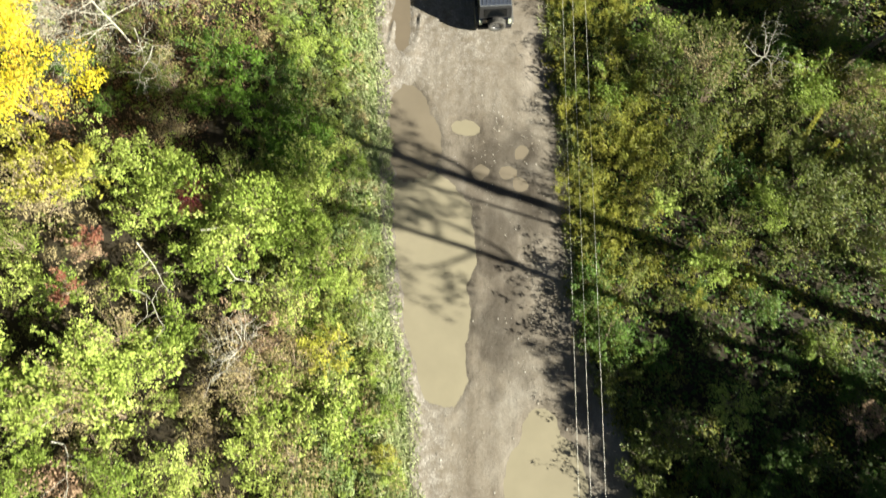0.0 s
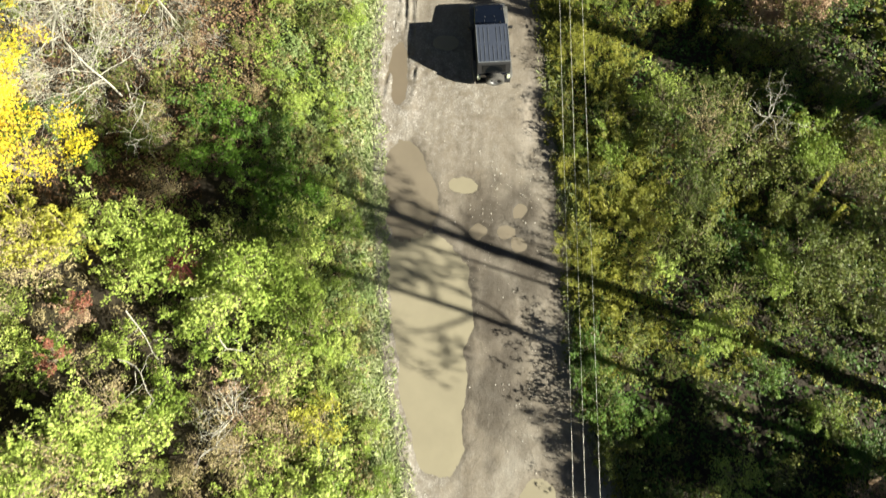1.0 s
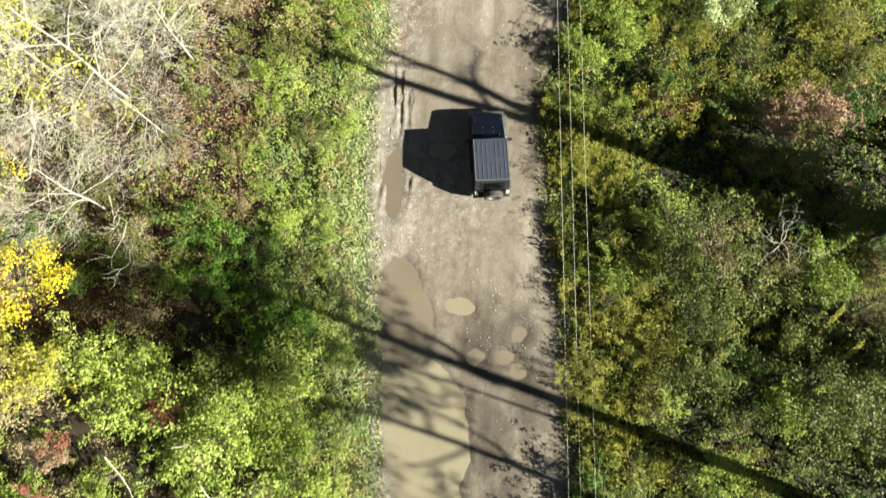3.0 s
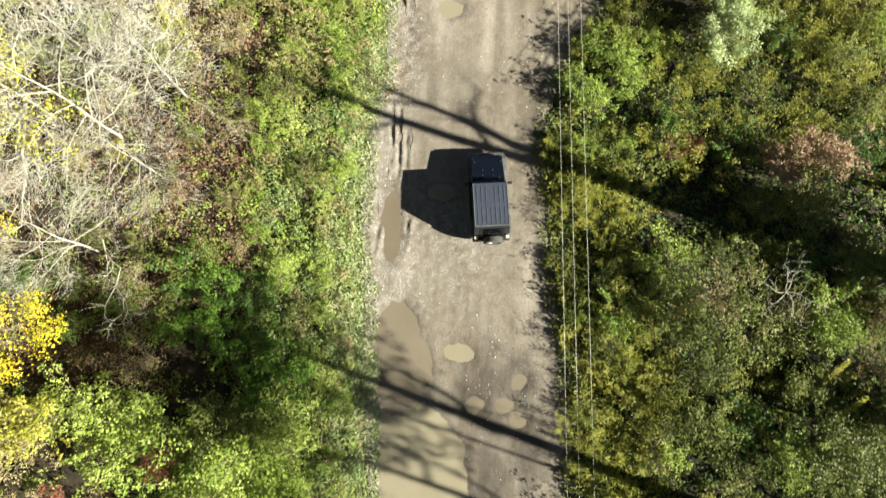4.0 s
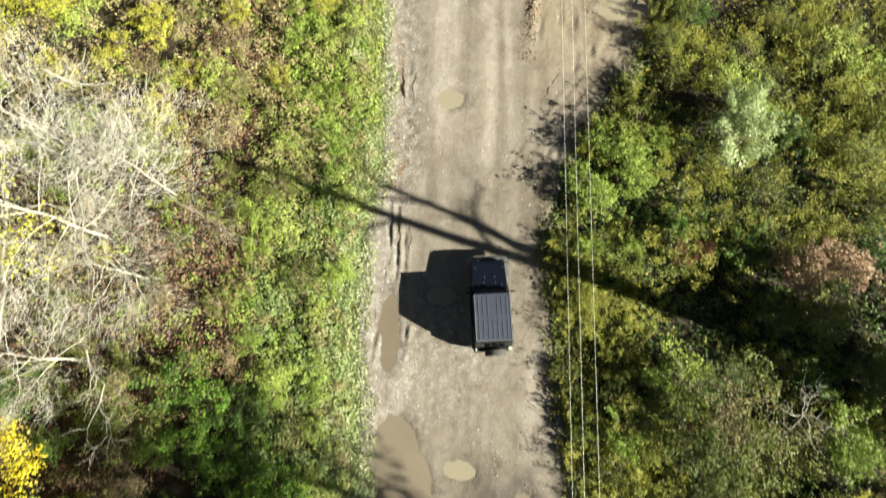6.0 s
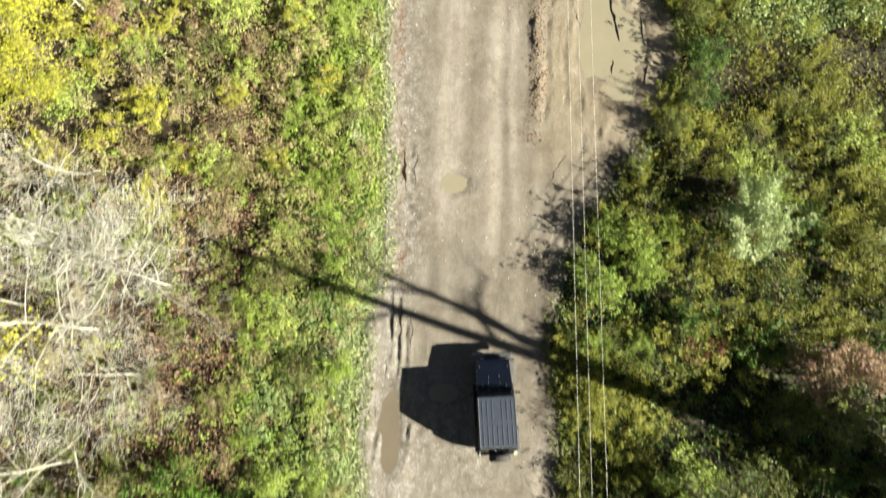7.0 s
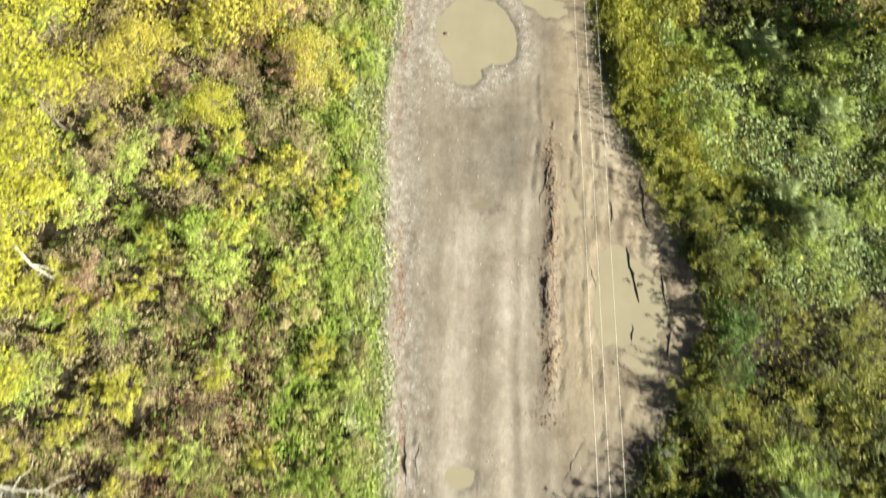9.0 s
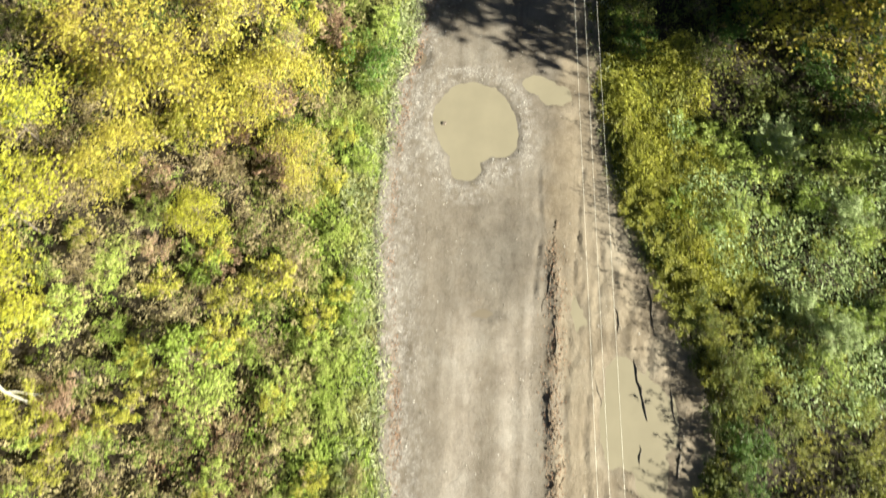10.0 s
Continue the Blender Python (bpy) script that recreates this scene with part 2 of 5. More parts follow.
# ---- mesh helpers ----
def link_mesh(name, verts, faces, mat, parent=None, label="", smooth=False):
    me = bpy.data.meshes.new(name)
    verts, faces = np.asarray(verts, dtype=np.float32), np.asarray(faces, dtype=np.int32)
    k = faces.shape[1]
    me.vertices.add(len(verts))
    me.vertices.foreach_set("co", verts.ravel())
    me.loops.add(faces.size)
    me.loops.foreach_set("vertex_index", faces.ravel())
    me.polygons.add(len(faces))
    me.polygons.foreach_set("loop_start", np.arange(0, faces.size, k, dtype=np.int32))
    me.update(calc_edges=True)
    me.polygons.foreach_set("use_smooth", np.full(len(faces), smooth))
    me.materials.append(mat)
    ob = new(name, me)
    ob.parent = parent
    if label:
        ob["label"] = label
    return ob


def part(name, bm, mat, parent, label=""):
    me = bpy.data.meshes.new(name)
    bm.to_mesh(me)
    bm.free()
    me.materials.append(mat)
    ob = new(name, me)
    ob.parent = parent
    if label:
        ob["label"] = label
    return ob


NOISE_TABLES = {}


def noise_table(seed):
    if seed not in NOISE_TABLES:
        NOISE_TABLES[seed] = np.random.RandomState(seed).uniform(-1, 1, (256, 256))
    return NOISE_TABLES[seed]


def wave(x, y, scale, seed):
    """Smooth value noise in the plane in two octaves, about -1 to 1."""
    out = np.zeros(np.shape(x))
    x, y = np.asarray(x) * 0.81 - np.asarray(y) * 0.59, np.asarray(x) * 0.59 + np.asarray(y) * 0.81
    for octave, weight in ((1.0, 1.0), (2.13, 0.45)):
        table = noise_table(seed * 7 + int(octave))
        u, v = np.asarray(x) / scale * octave * 1.6 + 71.3, np.asarray(y) / scale * octave * 1.6 + 37.9
        iu, iv = np.floor(u).astype(int), np.floor(v).astype(int)
        fu, fv = u - iu, v - iv
        fu, fv = fu * fu * (3 - 2 * fu), fv * fv * (3 - 2 * fv)
        a, b = table[iu % 256, iv % 256], table[(iu + 1) % 256, iv % 256]
        c, d = table[iu % 256, (iv + 1) % 256], table[(iu + 1) % 256, (iv + 1) % 256]
        out = out + weight * (a * (1 - fu) * (1 - fv) + b * fu * (1 - fv) + c * (1 - fu) * fv + d * fu * fv)
    return out


# ---- the road's course: its edges along y ----
LEFT_Y = [-60, -8, -5, -1.8, 0.5, 2.6, 6.1, 9.3, 13.5, 16.5, 19.8, 23.6, 26.7, 29.5, 34, 38.7, 43.7, 47.8, 53, 55.7, 58.8, 61, 140]
LEFT_X = [1.0, 0.5, 0.3, 0.0, -0.5, -1.1, -1.6, -2.0, -2.4, -2.7, -3.0, -2.9, -2.3, -2.4, -2.7, -3.1, -3.5, -4.0, -3.7, -3.5, -2.7, -2.6, -1.5]
RIGHT_Y = [-60, -8, -5, -2.1, 0, 2, 4.8, 7.6, 10.6, 13.5, 17.1, 20, 22.8, 25, 27, 29, 32.4, 35.5, 38, 40, 44.6, 47, 50.6, 55.3, 61.6, 140]
RIGHT_X = [10.6, 10.6, 10.3, 9.6, 8.6, 7.7, 7.3, 7.2, 7.0, 6.7, 6.1, 5.7, 5.5, 5.7, 6.3, 7.3, 9.2, 11.0, 11.9, 11.8, 10.5, 9.0, 7.7, 7.1, 6.9, 8.0]


def left_edge(y):
    return np.interp(y, LEFT_Y, LEFT_X)


def right_edge(y):
    return np.interp(y, RIGHT_Y, RIGHT_X)


# puddles: each a union of ovals (x, y, half width, half length)
PUDDLES = {
    "upper": [(-1.1, 13.2, 1.05, 1.7), (-0.75, 11.6, 1.5, 1.9)],
    "long": [(-0.2, 9.0, 1.75, 1.3), (0.35, 7.6, 2.05, 2.0), (0.6, 6.0, 2.1, 3.0), (0.85, 3.0, 1.75, 2.6), (1.3, 0.5, 1.2, 1.9)],
    "south": [(6.0, -2.4, 0.85, 1.2), (6.2, -4.6, 1.9, 2.3), (6.2, -7.0, 2.2, 2.3)],
    "hole_1": [(2.0, 12.6, 0.80, 0.45)], "hole_2": [(2.8, 10.2, 0.60, 0.42)], "hole_3": [(4.9, 11.4, 0.42, 0.42)],
    "hole_4": [(4.2, 10.2, 0.45, 0.38)], "hole_5": [(4.8, 9.6, 0.40, 0.34)], "hole_6": [(0.75, 20.5, 0.82, 0.50)],
    "rut": [(-1.72, 19.3, 0.58, 1.6), (-1.58, 17.9, 0.50, 1.2)],
    "bay": [(8.6, 39.0, 1.75, 2.3), (7.65, 39.2, 0.75, 2.6), (7.9, 41.0, 0.85, 1.0), (9.55, 39.1, 1.05, 1.6), (9.2, 36.9, 0.85, 1.5)],
    "round": [(0.6, 53.8, 2.2, 2.35), (0.2, 51.3, 0.85, 0.95), (2.0, 52.8, 0.95, 1.15)],
    "north": [(4.1, 56.05, 1.0, 0.62), (4.85, 55.5, 0.95, 0.75)], "hole_7": [(5.85, 43.9, 0.38, 0.75)], "hole_8": [(1.4, 43.7, 0.62, 0.32)], "hole_10": [(0.72, 30.75, 0.86, 0.60)],
    "hole_9": [(-2.6, 57.5, 0.6, 0.7)],
}
SHALLOW = {"rut", "hole_9"}
MURKY = {"upper", "hole_2", "hole_3", "hole_4", "hole_5", "hole_8"}
WATER_Z = -0.030


def oval_distance(x, y, ovals):
    d = np.full_like(x, 99.0)
    for cx, cy, rx, ry in ovals:
        d = np.minimum(d, (np.sqrt(((x - cx) / rx) ** 2 + ((y - cy) / ry) ** 2) - 1) * min(rx, ry))
    return d


def shore(x, y):
    return 0.11 * wave(x, y, 1.6, 11) + 0.06 * wave(x, y, 0.45, 12)


def smooth01(v):
    v = np.clip(v, 0, 1)
    return v * v * (3 - 2 * v)


def road_height(x, y):
    z = 0.012 * wave(x, y, 2.6, 1) + 0.006 * wave(x, y, 0.8, 2)
    wet_shade = np.zeros_like(x)
    for ovals in PUDDLES.values():
        d = oval_distance(x, y, ovals) + shore(x, y)
        z = z * np.clip(0.25 + np.maximum(d, 0) * 2, 0, 1) - 0.062 * smooth01((0.34 - d) / 0.62)
        wet_shade = np.maximum(wet_shade, 0.4 * smooth01((0.30 - d) / 0.4))
    # wet ground; the first oval also paints soft branch shade over dark gravel
    for cx, cy, rx, ry in ((3.9, 10.6, 2.5, 2.2), (5.6, 9.0, 1.2, 2.0), (3.6, 6.6, 1.0, 2.2), (4.0, 2.6, 1.3, 2.8)):
        wet_shade = np.maximum(wet_shade, smooth01(1.45 - np.sqrt(((x - cx) / rx) ** 2 + ((y - cy) / ry) ** 2) + 0.35 * wave(x, y, 1.2, 14)))
    wet_shade = np.maximum(wet_shade, 0.5 * smooth01(1.4 - np.sqrt(((x - 2.2) / 1.5) ** 2 + ((y - 47.0) / 2.6) ** 2) + 0.3 * wave(x, y, 1.2, 14)))
    # wheel ruts by the verge, the muddy bay and the scraped-up ridge beside it
    for k, (rx, y0, y1) in enumerate(((-1.95, 30.4, 33.2), (-1.45, 30.2, 32.8), (-2.05, 21.3, 25.6), (-1.62, 20.8, 25.2), (-1.2, 19.4, 24.2), (-2.35, 16.5, 19.0), (-1.0, 17.0, 20.0), (6.9, 43.0, 48.0), (7.6, 42.0, 47.5), (9.3, 40.0, 44.5), (10.3, 37.0, 42.0), (5.7, 40.0, 49.5), (5.2, 34.0, 44.0), (6.2, 35.0, 46.0), (6.0, 44.5, 52.0), (7.0, 31.5, 36.5), (7.9, 32.0, 36.0), (8.4, 43.0, 47.0), (3.9, 44.0, 52.0))):
        along = smooth01((y - y0) / 0.8) * smooth01((y1 - y) / 0.8)
        off = x - rx - 0.10 * np.sin(y * 1.1 + k) - 0.03 * (y - y0)
        z += along * (-0.05 * np.exp(-(off / 0.08) ** 2) + 0.035 * np.exp(-((off - 0.18) / 0.10) ** 2)) * np.clip(0.6 + wave(x, y, 0.9, 33 + k), 0, 1.3)
    # tyre tracks that curve off the road into the bay
    for k, (shift, deep) in enumerate(((-1.35, 0.016), (-0.75, 0.014), (0.0, 0.034), (0.55, 0.018), (1.0, 0.022))):
        off = x - (5.2 + shift + 0.42 * (y - 27.0) + 0.028 * (y - 27.0) ** 2 + 0.10 * np.sin(y * 1.3 + k))
        z += smooth01((y - 26.0) / 1.5) * smooth01((34.5 - y) / 2.0) * deep * (0.75 + 0.4 * wave(x, y, 0.8, 50 + k)) * (0.9 * np.exp(-((off - 0.26) / 0.13) ** 2) - np.exp(-(off / 0.12) ** 2))
    ridge = smooth01((y - 33.5) / 2) * smooth01((47.5 - y) / 2)
    off = x - 4.75 - 0.015 * (y - 40) - 0.12 * np.sin(y * 0.9)
    z += ridge * np.exp(-(off / 0.28) ** 2) * (0.09 + 0.05 * wave(x, y, 0.5, 7))
    # churned mud at the bay's margin
    churn = smooth01((x - 6.0) / 1.5) * smooth01((y - 32) / 3) * smooth01((50 - y) / 3)
    dry = smooth01((oval_distance(x, y, PUDDLES['bay']) + 0.1) / 0.5)
    z += churn * dry * (0.035 * wave(x * 1.2, y * 0.6, 0.9, 8) + 0.03 * np.abs(wave(x * 2.2, y * 0.35, 0.7, 9)) + 0.015 * wave(x * 2, y, 0.35, 10))
    return z, wet_shade


# ---- ground and road ----
def grid_mesh(name, xs, ys, height, mat):
    gx, gy = np.meshgrid(xs, ys)
    verts = np.stack([gx, gy, height(gx, gy)], -1).reshape(-1, 3)
    n, m = len(xs), len(ys)
    i = (np.arange(m - 1)[:, None] * n + np.arange(n - 1)[None, :]).ravel()
    return link_mesh(name, verts, np.stack([i, i + 1, i + n + 1, i + n], -1), mat, smooth=True)


def ground_height(x, y):
    inside = np.minimum(x - left_edge(y), right_edge(y) - x)
    out = smooth01(-inside / 1.2)
    far = smooth01((np.abs(x) - 60) / 200)
    return np.where(inside > -0.3, -0.22, 0) + out * (0.10 + 0.10 * wave(x, y, 6, 21) + 0.05 * wave(x, y, 2.2, 22)) * (1 - far) - 0.04


xs = np.concatenate([[-1500, -700, -300, -150, -90, -60, -45, -36], np.arange(-30, 32, 0.7), [36, 45, 60, 90, 150, 300, 700, 1500]])
ys = np.concatenate([[-1500, -700, -300, -150, -80, -50, -35, -25], np.arange(-18, 74, 0.7), [80, 90, 105, 130, 170, 300, 700, 1500]])
ground = tagged(grid_mesh("ground", xs, ys, ground_height, M_SOIL), "dark leaf-littered soil under the roadside brush", "ground", kind="structure")

ry = np.concatenate([np.arange(-60, -9, 3.0), np.arange(-9, 66, 0.115), np.arange(66, 141, 3.0)])
ru = np.linspace(0, 1, 108)
ly, gy = left_edge(ry)[:, None] - 0.7, np.repeat(ry[:, None], len(ru), 1)
gx = ly + (right_edge(ry)[:, None] + 0.7 - ly) * ru[None, :]
rz, rwet_shade = road_height(gx, gy)
rim = np.minimum(gx - left_edge(gy), right_edge(gy) - gx)
rz += 0.05 * smooth01((0.9 - rim) / 1.0) - 0.25 * smooth01((-0.15 - rim) / 0.5)
n, m = len(ru), len(ry)
ri = (np.arange(m - 1)[:, None] * n + np.arange(n - 1)[None, :]).ravel()
road = link_mesh("road", np.stack([gx, gy, rz], -1).reshape(-1, 3), np.stack([ri, ri + 1, ri + n + 1, ri + n], -1), M_ROAD, smooth=True)
tagged(road, "rutted tan dirt road with gravel and potholes", "road", kind="structure")
road.data.attributes.new("wet_shade", "FLOAT", "POINT").data.foreach_set("value", rwet_shade.ravel().astype(np.float32))
grav = 0.9 * smooth01((2.6 - (gx - left_edge(gy))) / 2.2) + 0.55 * smooth01((5.0 - gx) / 3) * smooth01(1 - np.abs(gy - 18) / 6) + 0.8 * smooth01(1 - np.abs(oval_distance(gx, gy, PUDDLES["round"]) - 0.5) / 0.9) + 0.15
road.data.attributes.new("gravel", "FLOAT", "POINT").data.foreach_set("value", np.clip(grav, 0, 1).ravel().astype(np.float32))


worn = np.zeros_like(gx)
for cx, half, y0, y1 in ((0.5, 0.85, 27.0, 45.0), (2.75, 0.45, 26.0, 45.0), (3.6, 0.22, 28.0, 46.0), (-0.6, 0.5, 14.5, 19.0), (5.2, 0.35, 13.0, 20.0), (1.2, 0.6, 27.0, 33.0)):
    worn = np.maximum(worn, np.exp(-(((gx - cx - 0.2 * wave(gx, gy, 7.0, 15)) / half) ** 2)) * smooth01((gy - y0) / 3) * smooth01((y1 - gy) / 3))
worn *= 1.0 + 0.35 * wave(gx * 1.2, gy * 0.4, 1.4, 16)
mud = smooth01((gx - 4.3 + 0.6 * wave(gx, gy, 2.5, 18)) / 1.2) * smooth01((gy - 30) / 5)
road.data.attributes.new("mud", "FLOAT", "POINT").data.foreach_set("value", mud.ravel().astype(np.float32))
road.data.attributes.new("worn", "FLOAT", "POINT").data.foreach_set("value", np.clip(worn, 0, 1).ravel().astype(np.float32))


def build_puddle(key):
    ovals = PUDDLES[key]
    x0, x1 = min(o[0] - o[2] for o in ovals) - 0.4, max(o[0] + o[2] for o in ovals) + 0.4
    y0, y1 = min(o[1] - o[3] for o in ovals) - 0.4, max(o[1] + o[3] for o in ovals) + 0.4
    ax, ay = np.arange(x0, x1, 0.12), np.arange(y0, y1, 0.12)
    px, py = np.meshgrid(ax, ay)
    keep = oval_distance(px, py, ovals) + shore(px, py) < 0.16
    k, l = len(ax), len(ay)
    i = (np.arange(l - 1)[:, None] * k + np.arange(k - 1)[None, :]).ravel()
    f = np.stack([i, i + 1, i + k + 1, i + k], -1)
    f = f[keep.ravel()[f].all(1)]
    used, inv = np.unique(f, return_inverse=True)
    v = np.stack([px.ravel(), py.ravel(), np.full(px.size, WATER_Z - 0.0012 * list(PUDDLES).index(key))], -1)[used]
    brown, big = key in SHALLOW, len(ovals) > 1 and key != "north"
    ob = link_mesh("puddle", v, inv.reshape(f.shape), M_BROWN_WATER if brown else (M_SHALLOW if key in MURKY else M_WATER), smooth=True)
    tagged(ob, "shallow brown puddle in a wheel rut" if brown else ("large puddle of smooth tan muddy water" if big else "small pothole filled with tan muddy water"), "puddle", "puddles in the road")


for key in PUDDLES:
    build_puddle(key)


# ---- stones and litter on the road ----
def blobs(name, pts, sizes, mat, seed, label, category):
    """Many small irregular stones in one mesh."""
    rng = np.random.RandomState(seed)
    bm = bmesh.new()
    bmesh.ops.create_cone(bm, cap_ends=True, segments=4, radius1=1.0, radius2=0.55, depth=1.0)
    bmesh.ops.triangulate(bm, faces=bm.faces[:])
    base = np.array([v.co[:] for v in bm.verts])
    tri = np.array([[v.index for v in f.verts] for f in bm.faces])
    bm.free()
    k = len(base)
    jit = base[None] * rng.uniform(0.7, 1.25, (len(pts), k, 1)) * sizes[:, None, None] * np.array([1, 1, 0.6])
    a = rng.uniform(0, math.tau, len(pts))
    c, s = np.cos(a)[:, None], np.sin(a)[:, None]
    rot = np.stack([jit[..., 0] * c * 1.3 - jit[..., 1] * s, jit[..., 0] * s * 1.3 + jit[..., 1] * c, jit[..., 2]], -1)
    verts = (rot + pts[:, None, :]).reshape(-1, 3)
    faces = (tri[None] + (np.arange(len(pts)) * k)[:, None, None]).reshape(-1, 3)
    return tagged(link_mesh(name, verts, faces, mat), label, category, kind="stuff")


def stone_material():
    m, nodes, links, bsdf = material("gravel_stone")
    geo = nodes.new("ShaderNodeNewGeometry")
    col = ramp(nodes, links, geo.outputs["Random Per Island"], [(0.0, (0.13, 0.115, 0.095)), (0.4, (0.32, 0.285, 0.235)), (0.8, (0.47, 0.44, 0.39)), (1.0, (0.56, 0.54, 0.50))])
    links.new(blend(nodes, links, 0.5, col, ramp(nodes, links, tex(nodes, links, 30, 4), [(0.3, (0.6, 0.6, 0.6)), (0.7, (1.1, 1.1, 1.1))]), "MULTIPLY"), bsdf.inputs["Base Color"])
    bsdf.inputs["Roughness"].default_value = 0.85
    return m


M_STONE = stone_material()
rng = np.random.RandomState(5)
sy = rng.uniform(-8, 64, 52000)
su = rng.rand(52000)
sx = left_edge(sy) + 0.1 + su * (right_edge(sy) - left_edge(sy) - 0.3)
dense = 0.045 + 0.55 * smooth01((2.4 - (sx - left_edge(sy))) / 2.4) + 0.6 * smooth01(1 - np.abs(oval_distance(sx, sy, PUDDLES["round"]) - 0.45) / 0.8) + 0.25 * smooth01((wave(sx, sy, 3.0, 31) - 0.2) / 0.5)
keep = rng.rand(52000) < dense * 0.62
for ovals in PUDDLES.values():
    keep &= oval_distance(sx, sy, ovals) + shore(sx, sy) > 0.06
sx, sy = sx[keep], sy[keep]
size = 0.010 + 0.038 * rng.rand(len(sx)) ** 2.6
sz, _ = road_height(sx, sy)
blobs("gravel", np.stack([sx, sy, sz + size * 0.25], -1), size, M_STONE, 6, "loose pale gravel stones scattered on the dirt", "gravel")

stone = blobs("stone", np.array([[0.0, 0.0, 0.0]]), np.array([0.17]), M_BARK, 9, "dark stone rising out of the muddy water", "stone")
stone.location = (-0.95, 53.6, -0.02)
del stone["kind"]


# clods of mud thrown up between the road and the bay
M_CLOD = plain("mud_clods", (0.165, 0.125, 0.085), 0.9, 0, 0.45, 3.0, 0, 0.5)
rng = np.random.RandomState(12)
cy = rng.uniform(33.2, 48.5, 1900)
cx = 4.85 + 0.015 * (cy - 40) + 0.12 * np.sin(cy * 0.9) + rng.normal(size=1900) * 0.33 * (0.6 + 0.5 * wave(cy, cy * 0.2, 2.0, 13))
keep = rng.rand(1900) < np.clip(0.5 + 0.8 * wave(cx, cy, 1.3, 19), 0.05, 1)
cx, cy = cx[keep], cy[keep]
size = 0.018 + 0.075 * rng.rand(len(cx)) ** 2.5
blobs("mud_clods", np.stack([cx, cy, road_height(cx, cy)[0] + size * 0.2], -1), size, M_CLOD, 14, "brown clods of churned mud along the road", "mud")


# ---- foliage ----
def leaf_mesh(pos, axis, normal, length, width, fold=0.25, simple=False):
    """Folded, pointed leaves: two triangles each, from base to tip along axis."""
    axis = axis / np.linalg.norm(axis, axis=1, keepdims=True)
    side = np.cross(axis, normal)
    side /= np.linalg.norm(side, axis=1, keepdims=True) + 1e-9
    up = np.cross(side, axis)
    L, W = length[:, None], width[:, None]
    b, t = pos, pos + axis * L
    if simple:
        v = np.stack([b - side * W * 0.5, b + side * W * 0.5, t], 1).reshape(-1, 3)
        return v, np.arange(len(pos) * 3).reshape(-1, 3)
    mid = pos + axis * L * 0.42 + up * W * fold
    v = np.stack([b, mid + side * W * 0.5, t, mid - side * W * 0.5], 1).reshape(-1, 3)
    i = np.arange(len(pos))[:, None] * 4
    f = np.stack([i + [[0, 1, 2]], i + [[0, 2, 3]]], 1).reshape(-1, 3)
    return v, f


def unit(rng, n):
    v = rng.normal(size=(n, 3))
    return v / np.linalg.norm(v, axis=1, keepdims=True)


def crown_leaves(rng, clumps, n, length, aspect, upward=0.6, inner=0.55):
    """n leaves set round clump centres (x, y, z, radius): shells with gaps between them."""
    c = np.array(clumps)
    pick = rng.choice(len(c), n, p=c[:, 3] ** 1.5 / (c[:, 3] ** 1.5).sum())
    d = unit(rng, n)
    d[:, 2] = np.where(d[:, 2] < -0.3, -d[:, 2] * 0.6, d[:, 2])
    r = c[pick, 3] * (inner + (1 - inner) * rng.rand(n) ** 0.6) * rng.uniform(0.8, 1.15, n)
    pos = c[pick, :3] + d * r[:, None] * np.array([1, 1, 0.75])
    axis = d * 0.7 + unit(rng, n) * 0.8 + np.array([0, 0, -0.1])
    normal = d * (1.25 - upward) + np.array([0, 0, upward * 0.75]) + unit(rng, n) * 0.28
    ln = length * rng.uniform(0.65, 1.35, n)
    return leaf_mesh(pos, axis, normal, ln, ln * aspect, simple=True)


def tubes(segments, sides=4):
    """Tapered sticks from rows of (x0, y0, z0, x1, y1, z1, r0, r1)."""
    s = np.array(segments, dtype=float)
    p0, p1 = s[:, 0:3], s[:, 3:6]
    ax = p1 - p0
    ax /= np.linalg.norm(ax, axis=1, keepdims=True) + 1e-9
    ref = np.where(np.abs(ax[:, 2:3]) > 0.9, np.array([[1.0, 0, 0]]), np.array([[0, 0, 1.0]]))
    u = np.cross(ax, ref)
    u /= np.linalg.norm(u, axis=1, keepdims=True)
    w = np.cross(ax, u)
    ang = np.arange(sides) / sides * math.tau
    ring = u[:, None] * np.cos(ang)[None, :, None] + w[:, None] * np.sin(ang)[None, :, None]
    v = np.concatenate([p0[:, None] + ring * s[:, 6][:, None, None], p1[:, None] + ring * s[:, 7][:, None, None]], 1).reshape(-1, 3)
    i = (np.arange(len(s)) * sides * 2)[:, None, None]
    k = np.arange(sides)
    q = np.stack([k, (k + 1) % sides, (k + 1) % sides + sides, k + sides], -1)[None]
    return v, (q + i).reshape(-1, 4)


def stem(points, radii, sides=8, ref=(0.31, 0.95, 0.0)):
    """One closed-up tapering tube through the points."""
    p, r = np.array(points), np.array(radii)
    way = np.gradient(p, axis=0)
    way /= np.linalg.norm(way, axis=1, keepdims=True)
    u = np.cross(way, np.array([ref]))
    u /= np.linalg.norm(u, axis=1, keepdims=True)
    w = np.cross(way, u)
    ang = np.arange(sides) / sides * math.tau
    v = p[:, None] + (u[:, None] * np.cos(ang)[None, :, None] + w[:, None] * np.sin(ang)[None, :, None]) * r[:, None, None]
    k = np.arange(sides)
    q = np.stack([k, (k + 1) % sides, (k + 1) % sides + sides, k + sides], -1)
    return v.reshape(-1, 3), (q[None] + (np.arange(len(p) - 1) * sides)[:, None, None]).reshape(-1, 4)


